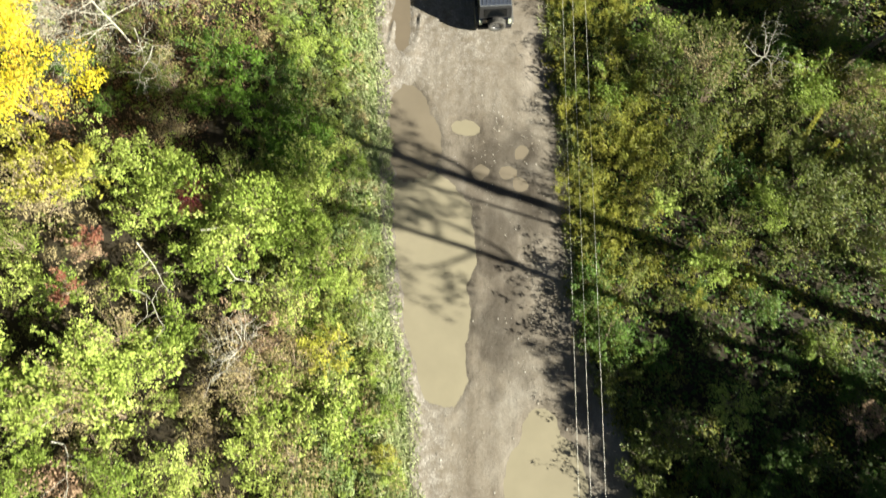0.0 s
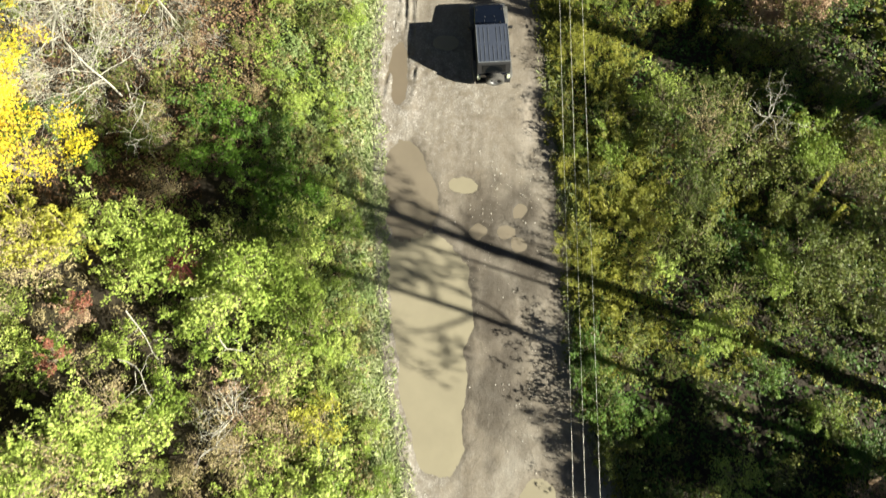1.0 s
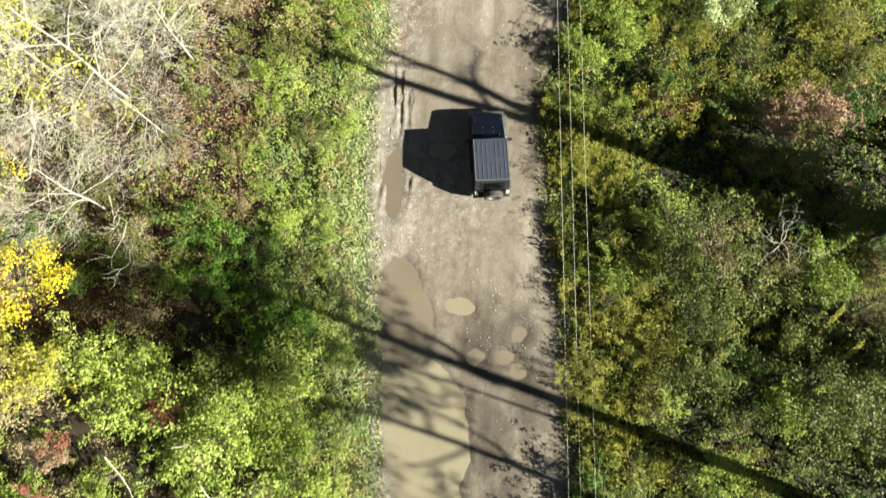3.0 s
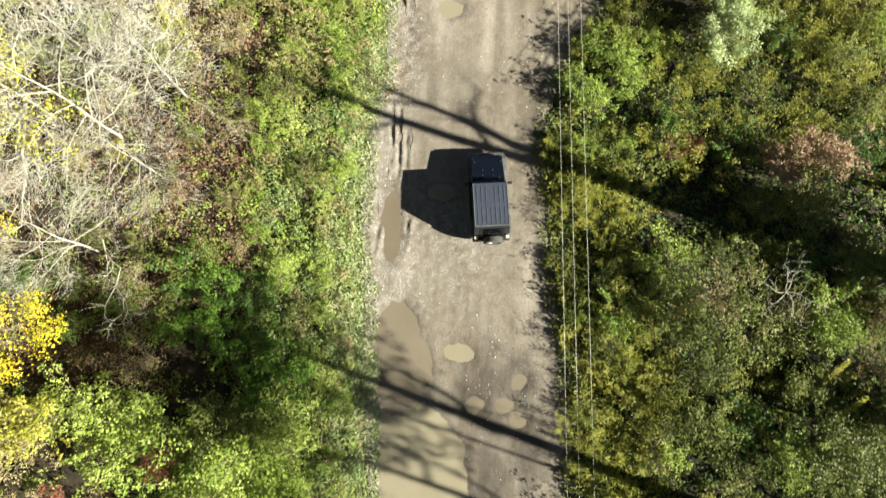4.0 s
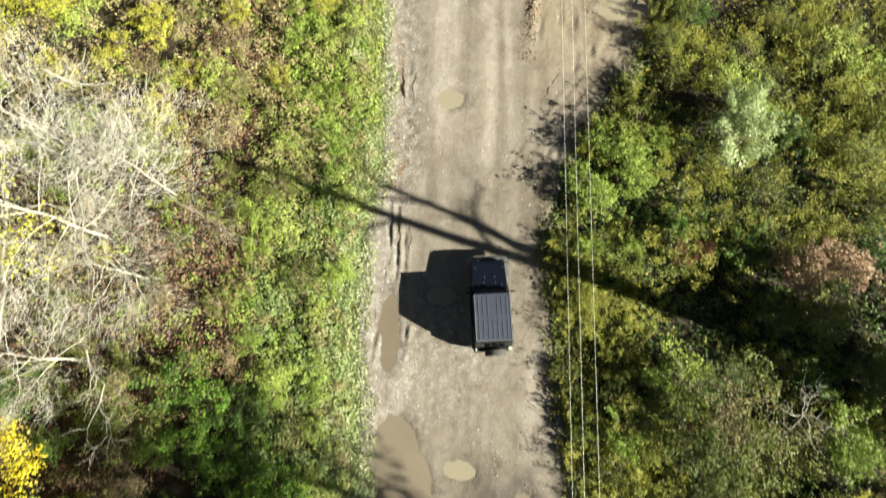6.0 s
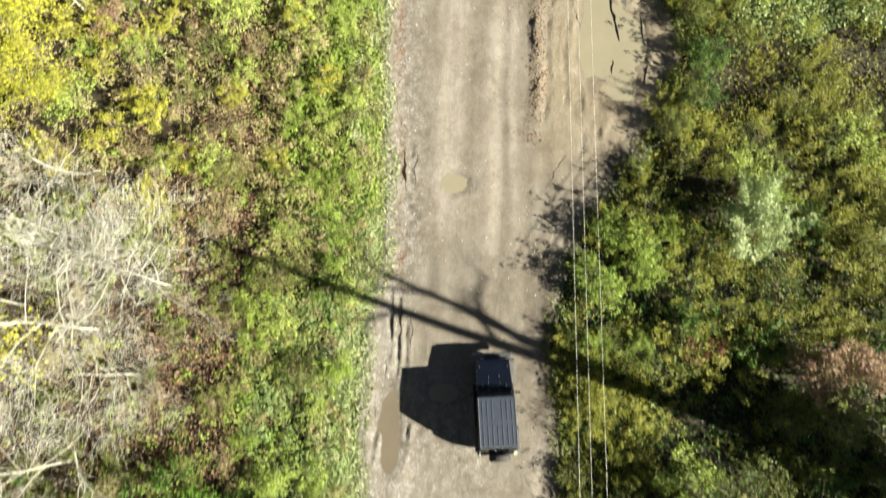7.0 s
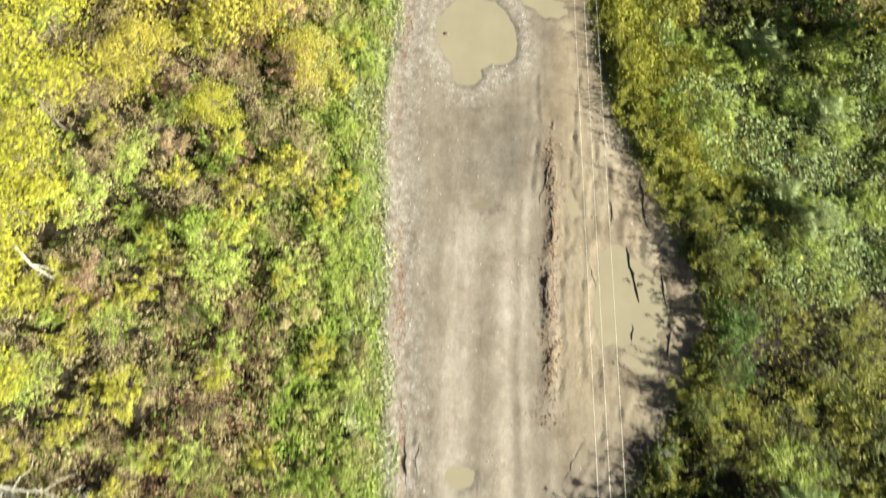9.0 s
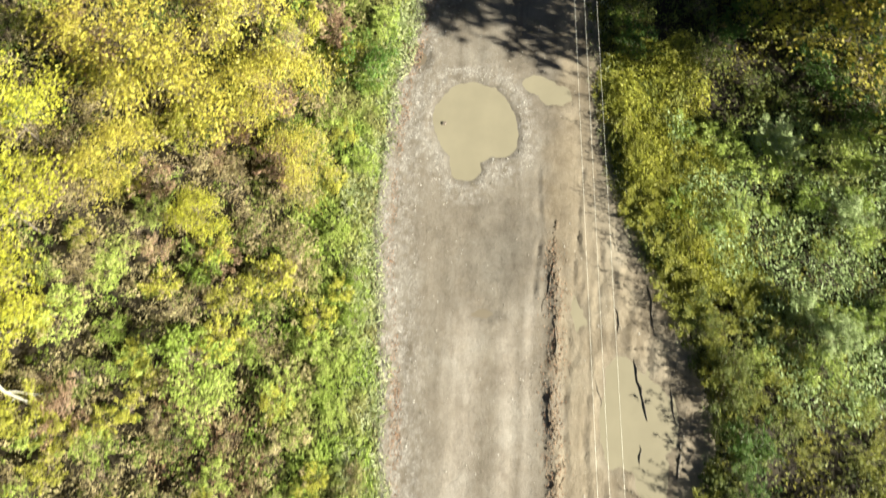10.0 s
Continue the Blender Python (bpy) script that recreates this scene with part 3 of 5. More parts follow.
def branch(rng, out, tips, p, way, length, radius, depth, spread, lift, segs=4, kids=3):
    """Grow a crooked branch with side branches into the list out; twig ends go to tips."""
    p, way = np.array(p, float), np.array(way, float)
    for k in range(segs):
        way = way + rng.normal(size=3) * 0.24 + np.array([0, 0, lift])
        way /= np.linalg.norm(way)
        q = p + way * length / segs
        r0, r1 = radius * (1 - 0.72 * k / segs), radius * (1 - 0.72 * (k + 1) / segs)
        out.append((*p, *q, r0, r1))
        if depth > 0 and k >= 1:
            for _ in range(kids if k < segs - 1 else kids + 1):
                side = unit(rng, 1)[0]
                side -= way * side.dot(way)
                side /= np.linalg.norm(side) + 1e-9
                branch(rng, out, tips, q, way * (1 - spread) + side * spread, length * rng.uniform(0.4, 0.62), max(r1 * 0.62, 0.006), depth - 1, spread, lift, max(2, segs - 1), kids)
        p = q
    tips.append(p)


class Kind:
    """A kind of plant, built in a few shapes and then set out by copying."""

    made = []

    def __init__(self, shapes):
        self.shapes, self.first, self.count = shapes, {}, 0
        Kind.made.append(self)

    def clear_unused(self):
        """Takes away the shapes that were never set out."""
        for k, ob in enumerate(self.shapes):
            if k not in self.first:
                for o in (*ob.children_recursive, ob):
                    bpy.data.objects.remove(o)

    def place(self, x, y, z=0.0, s=1.0, turn=0.0):
        k = self.count % len(self.shapes)
        ob = self.shapes[k]
        self.count += 1
        base = pose(x, y, z, 0, 0, turn)
        if k not in self.first:
            self.first[k] = s
            ob.matrix_basis = base @ Matrix.Scale(s, 4)
            return ob
        return set_scale(copy_thing(ob, base), s)


def set_scale(ob, s):
    ob.scale = (s, s, s)
    return ob


def shrub(name, seed, height, radius, n_clumps, n_leaves, length, aspect, leaf, label, category="shrub", group="", twig=None, upward=0.6, flat=1.0, sticks=1):
    rng = np.random.RandomState(seed)
    clumps, segs = [], []
    for _ in range(n_clumps):
        a, r = rng.uniform(0, math.tau), radius * math.sqrt(rng.rand()) * 0.85
        z = height * (0.35 + 0.55 * rng.rand()) * (1 - 0.45 * (r / radius) ** 2)
        cr = radius * rng.uniform(0.20, 0.40)
        clumps.append((math.cos(a) * r, math.sin(a) * r, z * flat, cr))
        mid = np.array([math.cos(a) * r * 0.4, math.sin(a) * r * 0.4, z * 0.5]) + rng.normal(size=3) * 0.06
        segs.append((0, 0, -0.25, *mid, 0.022, 0.016))
        segs.append((*mid, *clumps[-1][:3], 0.016, 0.008))
        for _ in range(2 * sticks):
            q = np.array(clumps[-1][:3]) + unit(rng, 1)[0] * cr * rng.uniform(0.7, 1.25) * np.array([1, 1, 0.8])
            segs.append((*clumps[-1][:3], *q, 0.008, 0.003))
    for _ in range(9):
        a, rise, reach = rng.uniform(0, math.tau), rng.uniform(0.25, 1.15), rng.uniform(0.75, 1.35)
        for t in (0.65, 0.85, 1.0):
            clumps.append((math.cos(a) * radius * reach * t, math.sin(a) * radius * reach * t, height * (0.35 + 0.6 * rise * t) * flat, radius * rng.uniform(0.07, 0.14)))
        segs.append((0, 0, height * 0.3, *clumps[-1][:3], 0.012, 0.003))
    v, f = tubes(segs, 3)
    ob = link_mesh(name, v, f, twig or M_TWIG)
    lv, lf = crown_leaves(rng, clumps, int(n_leaves * 1.9), length * 0.72, aspect * 1.22, upward)
    link_mesh("foliage", lv, lf, leaf, ob)
    return tagged(ob, label, category, group)


def weed_clump(name, seed, height, radius, n_stems, leaf, label, group, tip=None):
    """Upright stems with narrow leaves and a plume on top."""
    rng = np.random.RandomState(seed)
    segs, P, A, N, L, W = [], [], [], [], [], []
    for _ in range(n_stems):
        a, r = rng.uniform(0, math.tau), radius * math.sqrt(rng.rand())
        h = height * rng.uniform(0.6, 1.1)
        lean = np.array([math.cos(a), math.sin(a), 0]) * r * 0.45 + rng.normal(size=3) * 0.2
        foot = np.array([math.cos(a) * r, math.sin(a) * r, -0.15])
        top = foot + np.array([0, 0, h]) + lean
        segs.append((*foot, *top, 0.008, 0.003))
        k = 58
        t = rng.rand(k) ** 0.40
        d = unit(rng, k)
        d[:, 2] = np.abs(d[:, 2]) * 0.5
        P.append(foot + (top - foot) * t[:, None] + rng.normal(size=(k, 3)) * 0.075)
        A.append(d + np.array([0, 0, 0.15]))
        N.append(np.tile([0, 0, 1.0], (k, 1)) + unit(rng, k) * 0.4)
        L.append((0.135 - 0.05 * t) * rng.uniform(0.7, 1.3, k))
        W.append(np.full(k, 0.030) * rng.uniform(0.7, 1.4, k))
    v, f = tubes(segs, 3)
    ob = link_mesh(name, v, f, M_TWIG)
    lv, lf = leaf_mesh(np.concatenate(P), np.concatenate(A), np.concatenate(N), np.concatenate(L), np.concatenate(W), simple=True)
    link_mesh("foliage", lv, lf, leaf, ob)
    return tagged(ob, label, "weeds", group)


def tree(name, seed, height, trunk_r, leaf, n_leaves, leaf_len, label, bark, crown_from=0.35, spread=0.62, lean=(0, 0), depth=2, cluster=0.7, limbs=9, limb_len=0.42, lift=0.05, fork=False, kids=2, twigs=0, taper=0.8):
    rng = np.random.RandomState(seed)
    limbs_s, tips = [], []
    p, way = np.array([0, 0, -0.4]), np.array([lean[0], lean[1], 1.0])
    steps = 9
    trunk_pts = [p.copy()]
    for k in range(steps):
        way = way / np.linalg.norm(way) + rng.normal(size=3) * np.array([0.05, 0.05, 0.0])
        q = p + way / np.linalg.norm(way) * (height + 0.4) / steps
        p = q
        trunk_pts.append(p.copy())
    for k in range(limbs):
        t = crown_from + (1 - crown_from) * (k + 0.5) / limbs
        i = min(int(t * steps), steps - 1)
        b = trunk_pts[i] + (trunk_pts[i + 1] - trunk_pts[i]) * (t * steps - i)
        a = k * 2.4 + rng.uniform(-0.4, 0.4)
        w = np.array([math.cos(a) * spread, math.sin(a) * spread, 1 - spread])
        branch(rng, limbs_s, tips, b, w, height * limb_len * (1.15 - 0.6 * t) * rng.uniform(0.8, 1.2), trunk_r * 0.45 * (1.1 - 0.6 * t), depth, 0.5, lift, 4, kids)
    if fork:
        i = int(steps * 0.52)
        branch(rng, limbs_s, tips, trunk_pts[i], np.array([0.12, 0.30, 1.0]), height * 0.5, trunk_r * 0.8, depth, 0.4, 0.03, 5, kids)
    v, f = stem(trunk_pts, trunk_r * (1 - taper * np.arange(steps + 1) / steps))
    ob = link_mesh(name, v, f, bark, smooth=True)
    lv, lf = tubes(limbs_s, 4)
    tagged(link_mesh("branchwork", lv, lf, bark, ob), kind="stuff")
    if twigs:
        ends = np.array(tips)[rng.randint(0, len(tips), twigs)]
        start = ends + rng.normal(size=(twigs, 3)) * 0.22
        way = start - np.array([0, 0, height * 0.35])
        way = way / np.linalg.norm(way, axis=1, keepdims=True) + unit(rng, twigs) * 0.75
        stop = start + way * rng.uniform(0.25, 0.75, (twigs, 1))
        lv, lf = tubes(np.concatenate([start, stop, np.full((twigs, 1), 0.0085), np.full((twigs, 1), 0.004)], 1), 3)
        tagged(link_mesh("twig_spray", lv, lf, bark, ob), kind="stuff")
    if n_leaves:
        tp = np.array(tips)
        c = np.concatenate([tp, np.full((len(tp), 1), cluster)], 1)
        c[:, 3] *= rng.uniform(0.6, 1.3, len(tp))
        v, f = crown_leaves(rng, c, int(n_leaves * 1.5), leaf_len * 0.88, 0.75, 0.55, 0.25)
        link_mesh("crown", v, f, leaf, ob)
    return tagged(ob, label, "tree")


# ---- roadside carpet: grass, weeds, fallen leaves ----
HOLLOWS = [(-11.2, 11.6, 1.5, 0.9), (-8.9, 14.8, 1.0, 1.3), (-14.6, 5.0, 1.6, 1.3), (-9.9, 9.4, 1.2, 0.8), (15.6, 6.4, 1.8, 0.9), (13.2, 31.0, 1.4, 0.9)]


def carpet(name, side, seed, count, d0, d1, height, length, aspect, mat, label, category, upright=0.3, y0=-11, y1=68, power=1.0, clump=0.0, tuft=0, edge=0.25, girth=1.0):
    """Small leaves over a strip beside the road. tuft: about so many leaves gather on each little dome, with shade between the domes."""
    rng = np.random.RandomState(seed)
    n = count // tuft if tuft else count
    y = rng.uniform(y0, y1, n)
    d = d0 + (d1 - d0) * rng.rand(n) ** power
    d = d + 0.25 * wave(y, y * 0.3, 2.0, seed + 1)
    y = y + 1.5 * wave(d, d * 0.4, 3.5, seed + 5) * (y0 > -11)
    x = left_edge(y) - d if side < 0 else right_edge(y) + d
    keep = (oval_distance(x, y, HOLLOWS) > -0.1) | (rng.rand(n) < 0.5)
    if clump:
        keep &= rng.rand(n) < np.clip(0.55 + clump * wave(x, y, 1.6, seed + 2), 0.08, 1)
    x, y, d = x[keep], y[keep], d[keep]
    h = height * np.clip(d / 1.8, edge, 1) * (0.65 + 0.45 * wave(x, y, 2.4, seed + 3))
    dome = np.tile([0, 0, 1.0], (len(x), 1))
    if tuft:
        r = np.clip(rng.uniform(0.16, 0.46, len(x)) * girth, 0, np.maximum(d - d0 + 0.2, 0.12))
        h = h * rng.uniform(0.65, 1.2, len(x))
        x, y, d, r, h = (np.repeat(v, tuft) for v in (x, y, d, r, h))
        k = len(x)
        dome = unit(rng, k)
        dome[:, 2] = np.abs(dome[:, 2])
        reach = rng.uniform(0.75, 1.1, k)
        x, y = x + dome[:, 0] * r * reach, y + dome[:, 1] * r * reach
        z = ground_height(x, y) + np.clip(h, 0.05, None) * (0.30 + 0.70 * dome[:, 2] * reach)
        lean = dome * 0.8 + np.array([0, 0, 0.4])
        spread = 0.30
    else:
        k = len(x)
        z = ground_height(x, y) + np.clip(h, 0.03, None) * rng.rand(k) ** 0.7
        lean, spread = dome, 0.55
    z = np.where(d < 0.35, np.maximum(z, 0.02), z)
    a = rng.uniform(0, math.tau, k)
    axis = np.stack([np.cos(a), np.sin(a), upright + 0.5 * rng.normal(size=k)], -1)
    normal = lean + unit(rng, k) * spread
    ln = length * rng.uniform(0.5, 1.5, k)
    v, f = leaf_mesh(np.stack([x, y, z], -1), axis, normal, ln, ln * aspect, simple=True)
    return tagged(link_mesh(name, v, f, mat), label, category, kind="stuff")


carpet("leaf_litter", -1, 68, 26000, 5.2, 10.5, 0.5, 0.11, 0.8, M_RUST, "rust-brown fallen leaves and dead weeds", "leaves", upright=0.1, y0=14, y1=40, clump=0.6)
carpet("leaf_litter", -1, 69, 26000, 9.0, 19.0, 0.8, 0.11, 0.7, M_RUST, "brown dead weeds under the leafless trees", "leaves", upright=0.2, y0=9, y1=32, clump=0.5)
carpet("weeds", -1, 41, 215000, 0.9, 24.0, 0.8, 0.105, 0.72, M_WEED_L, "low sunlit weeds and ground leaves beside the road", "weeds", power=1.15, clump=0.45, tuft=34)
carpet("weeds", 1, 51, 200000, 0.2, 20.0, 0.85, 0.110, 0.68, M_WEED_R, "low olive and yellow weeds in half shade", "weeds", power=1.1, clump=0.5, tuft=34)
carpet("grass", -1, 61, 80000, -0.2, 1.9, 0.42, 0.24, 0.20, M_GRASS, "pale fringe of dry green grass at the road's edge", "grass", upright=0.35, clump=0.35)
carpet("weeds", -1, 65, 100000, 0.15, 5.6, 0.65, 0.092, 0.70, M_DUSTY, "pale green leafy weeds along the verge", "weeds", y1=29, clump=0.3, tuft=30)
carpet("weeds", -1, 67, 52000, 0.2, 6.5, 0.5, 0.13, 0.6, M_WEED_L, "broad low leaves under the verge weeds", "weeds", upright=0.1)
carpet("grass", -1, 64, 26000, -0.3, 1.2, 0.3, 0.13, 0.5, M_GRASS, "dusty pale weeds and grass along the gravel", "grass", y1=30, clump=0.3)
carpet("weeds", -1, 66, 80000, 0.3, 4.2, 0.7, 0.098, 0.72, M_WEED_L, "bright green leafy weeds along the verge", "weeds", y0=27, clump=0.3, tuft=30)
carpet("dead_weeds", -1, 91, 125000, 3.0, 23.5, 1.45, 0.12, 0.42, M_DRY, "tan dead weeds filling the gaps between the shrubs", "weeds", upright=0.5, y0=27, y1=68, clump=0.35, tuft=30)
carpet("dead_weeds", -1, 92, 26000, 4.0, 23.0, 0.9, 0.12, 0.42, M_DRY, "tan dead weeds between the green shrubs", "weeds", upright=0.5, y0=-11, y1=9, clump=0.5, tuft=30)
carpet("dead_weeds", -1, 93, 40000, 0.6, 6.0, 0.85, 0.12, 0.32, M_DRY, "tan stalks of dead weeds among the verge greenery", "weeds", upright=0.6, y0=-11, y1=31, clump=0.65, tuft=26)
carpet("undergrowth", -1, 85, 80000, 22.0, 48.0, 2.2, 0.42, 0.62, M_WEED_L, "rough undergrowth away from the road", "undergrowth", y0=-35, y1=95, clump=0.2, tuft=24, girth=3.2)
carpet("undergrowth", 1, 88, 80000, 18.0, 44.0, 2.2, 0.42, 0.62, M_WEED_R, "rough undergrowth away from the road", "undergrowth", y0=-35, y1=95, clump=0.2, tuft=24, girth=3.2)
carpet("goldenrod", 1, 76, 44000, 0.0, 5.6, 1.05, 0.115, 0.45, M_MUSTARD, "dense mustard-yellow goldenrod beside the road", "weeds", upright=0.6, y0=44, y1=58)
carpet("goldenrod", 1, 77, 46000, 0.0, 4.6, 0.95, 0.15, 0.27, M_GOLD, "mustard-yellow goldenrod along the road's edge", "weeds", upright=0.6, y0=4, y1=24, clump=0.35, tuft=26)
carpet("weeds", 1, 78, 50000, 3.0, 16.5, 1.2, 0.12, 0.7, M_DUSTY, "sunlit dusty green weeds behind the goldenrod", "weeds", y0=40, y1=54.5, clump=0.2)
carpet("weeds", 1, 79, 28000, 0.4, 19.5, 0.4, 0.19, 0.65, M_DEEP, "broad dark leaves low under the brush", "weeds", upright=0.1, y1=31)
carpet("weeds", 1, 80, 26000, 0.4, 19.5, 0.5, 0.16, 0.6, M_WEED_R, "broad olive leaves low under the brush", "weeds", upright=0.2, y0=31)
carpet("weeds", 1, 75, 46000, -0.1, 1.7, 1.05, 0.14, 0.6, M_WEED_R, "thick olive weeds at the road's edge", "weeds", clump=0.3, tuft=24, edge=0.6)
carpet("grass", 1, 71, 16000, -0.15, 1.3, 0.55, 0.26, 0.10, M_GRASS, "dry grass leaning over the road's edge", "grass", upright=0.8, clump=0.5, edge=0.6)
carpet("fallen_leaves", -1, 81, 10500, -0.75, 0.6, 0.03, 0.075, 0.7, M_LITTER, "reddish brown fallen leaves along the road's edge", "leaves", upright=0.0, y0=26, y1=66, power=0.8)
rng = np.random.RandomState(90)
ly_ = rng.uniform(33, 47.5, 800)
lx_ = 4.75 + 0.015 * (ly_ - 40) + 0.12 * np.sin(ly_ * 0.9) + rng.normal(size=800) * 0.30
lz_ = road_height(lx_, ly_)[0] + 0.015
lv, lf = leaf_mesh(np.stack([lx_, ly_, lz_], -1), unit(rng, 800) * np.array([1, 1, 0.25]), np.array([0, 0, 1.0]) + unit(rng, 800) * 0.4, np.full(800, 0.11), np.full(800, 0.045))
tagged(link_mesh("dead_grass", lv, lf, M_LITTER), "matted dead grass on the muddy ridge", "grass", kind="stuff")

# ---- shrubs ----
GL, GR = "shrubs on the sunny side", "shrubs on the shaded side"


def shapes(count, name, seed, *rest, **more):
    return Kind([shrub(name, seed + i, *rest, **more) for i in range(count)])


K_GREEN = shapes(4, "leafy_shrub", 100, 1.9, 1.25, 15, 900, 0.125, 0.62, M_GREEN, "bright green leafy shrub in full sun", group=GL)
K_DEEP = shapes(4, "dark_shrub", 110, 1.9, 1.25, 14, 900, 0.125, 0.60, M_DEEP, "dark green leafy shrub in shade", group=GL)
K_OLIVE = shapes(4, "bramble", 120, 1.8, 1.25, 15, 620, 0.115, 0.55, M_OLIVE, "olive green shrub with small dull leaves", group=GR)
K_DRY = shapes(4, "dry_shrub", 130, 1.8, 1.3, 14, 480, 0.105, 0.5, M_DRY, "half-bare shrub with dry brown leaves", group=GL)
K_ROSE = shapes(3, "russet_shrub", 140, 1.8, 1.2, 13, 1000, 0.11, 0.6, M_ROSE, "shrub with faded pinkish brown autumn leaves", group=GL)
K_LIME = shapes(4, "yellowing_shrub", 150, 2.0, 1.25, 14, 700, 0.135, 0.65, M_LIME, "shrub turning lime and yellow", group=GL)
K_GOLD = Kind([weed_clump("weed_clump", 160 + i, 1.15, 0.9, 31, M_GOLD, "feathery yellow-green weeds in an upright clump", "weed clumps at the verge") for i in range(4)])
K_SILVER = shapes(2, "willow_shrub", 170, 2.6, 1.15, 24, 3000, 0.16, 0.26, M_SILVER, "pale silvery green willow shrub", group="willow shrubs", upward=0.2)
K_PALE = shapes(4, "pale_shrub", 180, 1.9, 1.25, 15, 850, 0.12, 0.62, M_PALE_GREEN, "sunlit shrub with pale yellow-green leaves", group=GL)
K_CRIMSON = shapes(2, "crimson_shrub", 190, 1.3, 0.75, 8, 380, 0.13, 0.6, M_CRIMSON, "small shrub with crimson autumn leaves", group="crimson shrubs")
T_GREEN = shapes(3, "tall_shrub", 200, 3.5, 1.55, 22, 1500, 0.135, 0.62, M_GREEN, "tall bright green shrub in full sun", group=GL)
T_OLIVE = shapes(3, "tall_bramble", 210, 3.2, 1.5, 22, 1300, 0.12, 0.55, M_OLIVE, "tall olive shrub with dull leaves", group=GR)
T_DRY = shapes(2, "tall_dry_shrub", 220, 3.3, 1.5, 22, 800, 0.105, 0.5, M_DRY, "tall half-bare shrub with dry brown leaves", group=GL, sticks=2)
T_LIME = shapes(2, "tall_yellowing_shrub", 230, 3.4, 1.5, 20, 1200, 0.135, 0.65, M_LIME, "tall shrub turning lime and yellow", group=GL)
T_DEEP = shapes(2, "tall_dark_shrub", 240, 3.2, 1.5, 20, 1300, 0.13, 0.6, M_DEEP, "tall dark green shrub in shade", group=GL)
T_PALE = shapes(3, "tall_pale_shrub", 250, 3.4, 1.55, 22, 1400, 0.13, 0.62, M_PALE_GREEN, "tall sunlit shrub with pale yellow-green leaves", group=GL)
K_EMERALD = shapes(4, "emerald_shrub", 270, 1.7, 1.15, 14, 900, 0.125, 0.6, M_EMERALD, "lush emerald green shrub half in shade", group=GL)
TALL = {"pale": T_PALE, "green": T_GREEN, "olive": T_OLIVE, "dry": T_DRY, "lime": T_LIME, "deep": T_DEEP}
KINDS = {"green": K_GREEN, "deep": K_DEEP, "olive": K_OLIVE, "dry": K_DRY, "rose": K_ROSE, "lime": K_LIME, "gold": K_GOLD, "silver": K_SILVER, "pale": K_PALE, "crimson": K_CRIMSON, "emerald": K_EMERALD}


def left_mix(x, y, d):
    """Kinds with their weights, and the shrubs' height, on the sunny side."""
    if d < (4.6 if 15 < y < 30 else 3.2):
        mix = dict(green=3.5, pale=7 if y < 30 else 3, olive=1.2, lime=2 if y > 30 else 0.3, dry=0.5 if y < 30 else 1.2)
        return mix, 0.75 + 0.10 * d
    if y < 4:
        return (dict(dry=8, pale=2, rose=0.8, green=0.6), 2.0) if -11 < x < -4.8 else (dict(green=2.2, pale=6, dry=4.6, rose=0.6, lime=0.3), 2.5)
    if y < 9.5:
        return (dict(green=4, pale=5, olive=1.5, dry=1), 3.1) if x > -11 else (dict(dry=4, pale=4, olive=2, rose=0.4, green=2), 2.5)
    if y < 17:
        return (dict(deep=2.0, olive=0.8, green=2, emerald=6), 2.3 if x > -8.2 and y < 14.5 else 2.0) if x > -10 else (dict(olive=4, dry=1.5, deep=3.5, emerald=2), 1.7)
    if y < 28:
        return (dict(green=4, pale=2.5, olive=3, dry=0.8), 1.1) if x > -8.5 else (dict(dry=6, olive=2, lime=1.2, pale=1.5, rose=0.3), 1.1)
    if y < 38:
        return (dict(green=4, pale=4, lime=3, olive=1, dry=1), 1.2) if x > -9 else (dict(lime=3.4, dry=7, olive=0.5, pale=3.2, rose=0.4), 1.4)
    if x > -7:
        return dict(green=4, pale=2.5, olive=2, rose=1, dry=1.8), 1.6
    if y > 49:
        return dict(lime=2.0, dry=6.5, rose=1.8, olive=0.8, pale=1.2), 1.9
    return dict(lime=3.2, dry=7.5, pale=3.2, olive=0.4, green=0.8, rose=1.1), 1.6


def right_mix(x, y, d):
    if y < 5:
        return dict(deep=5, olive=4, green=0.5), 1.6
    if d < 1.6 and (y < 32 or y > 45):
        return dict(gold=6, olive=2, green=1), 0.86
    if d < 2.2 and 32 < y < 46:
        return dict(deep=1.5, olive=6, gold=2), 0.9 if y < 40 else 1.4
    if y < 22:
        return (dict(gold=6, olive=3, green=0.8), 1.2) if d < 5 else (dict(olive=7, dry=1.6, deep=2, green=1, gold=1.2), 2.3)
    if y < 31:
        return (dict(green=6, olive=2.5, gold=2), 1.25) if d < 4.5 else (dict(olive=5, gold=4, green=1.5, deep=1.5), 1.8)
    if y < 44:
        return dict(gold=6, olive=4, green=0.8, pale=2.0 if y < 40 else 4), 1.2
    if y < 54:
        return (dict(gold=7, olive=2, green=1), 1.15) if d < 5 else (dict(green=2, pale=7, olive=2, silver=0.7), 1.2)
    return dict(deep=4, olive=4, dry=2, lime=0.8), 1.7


# open spots round single plants that catch the sun
CLEARINGS = [(17.9, 22.5, 1.9, 1.5), (20.9, 21.5, 1.6, 1.4), (14.7, 29.3, 1.7, 1.7)]


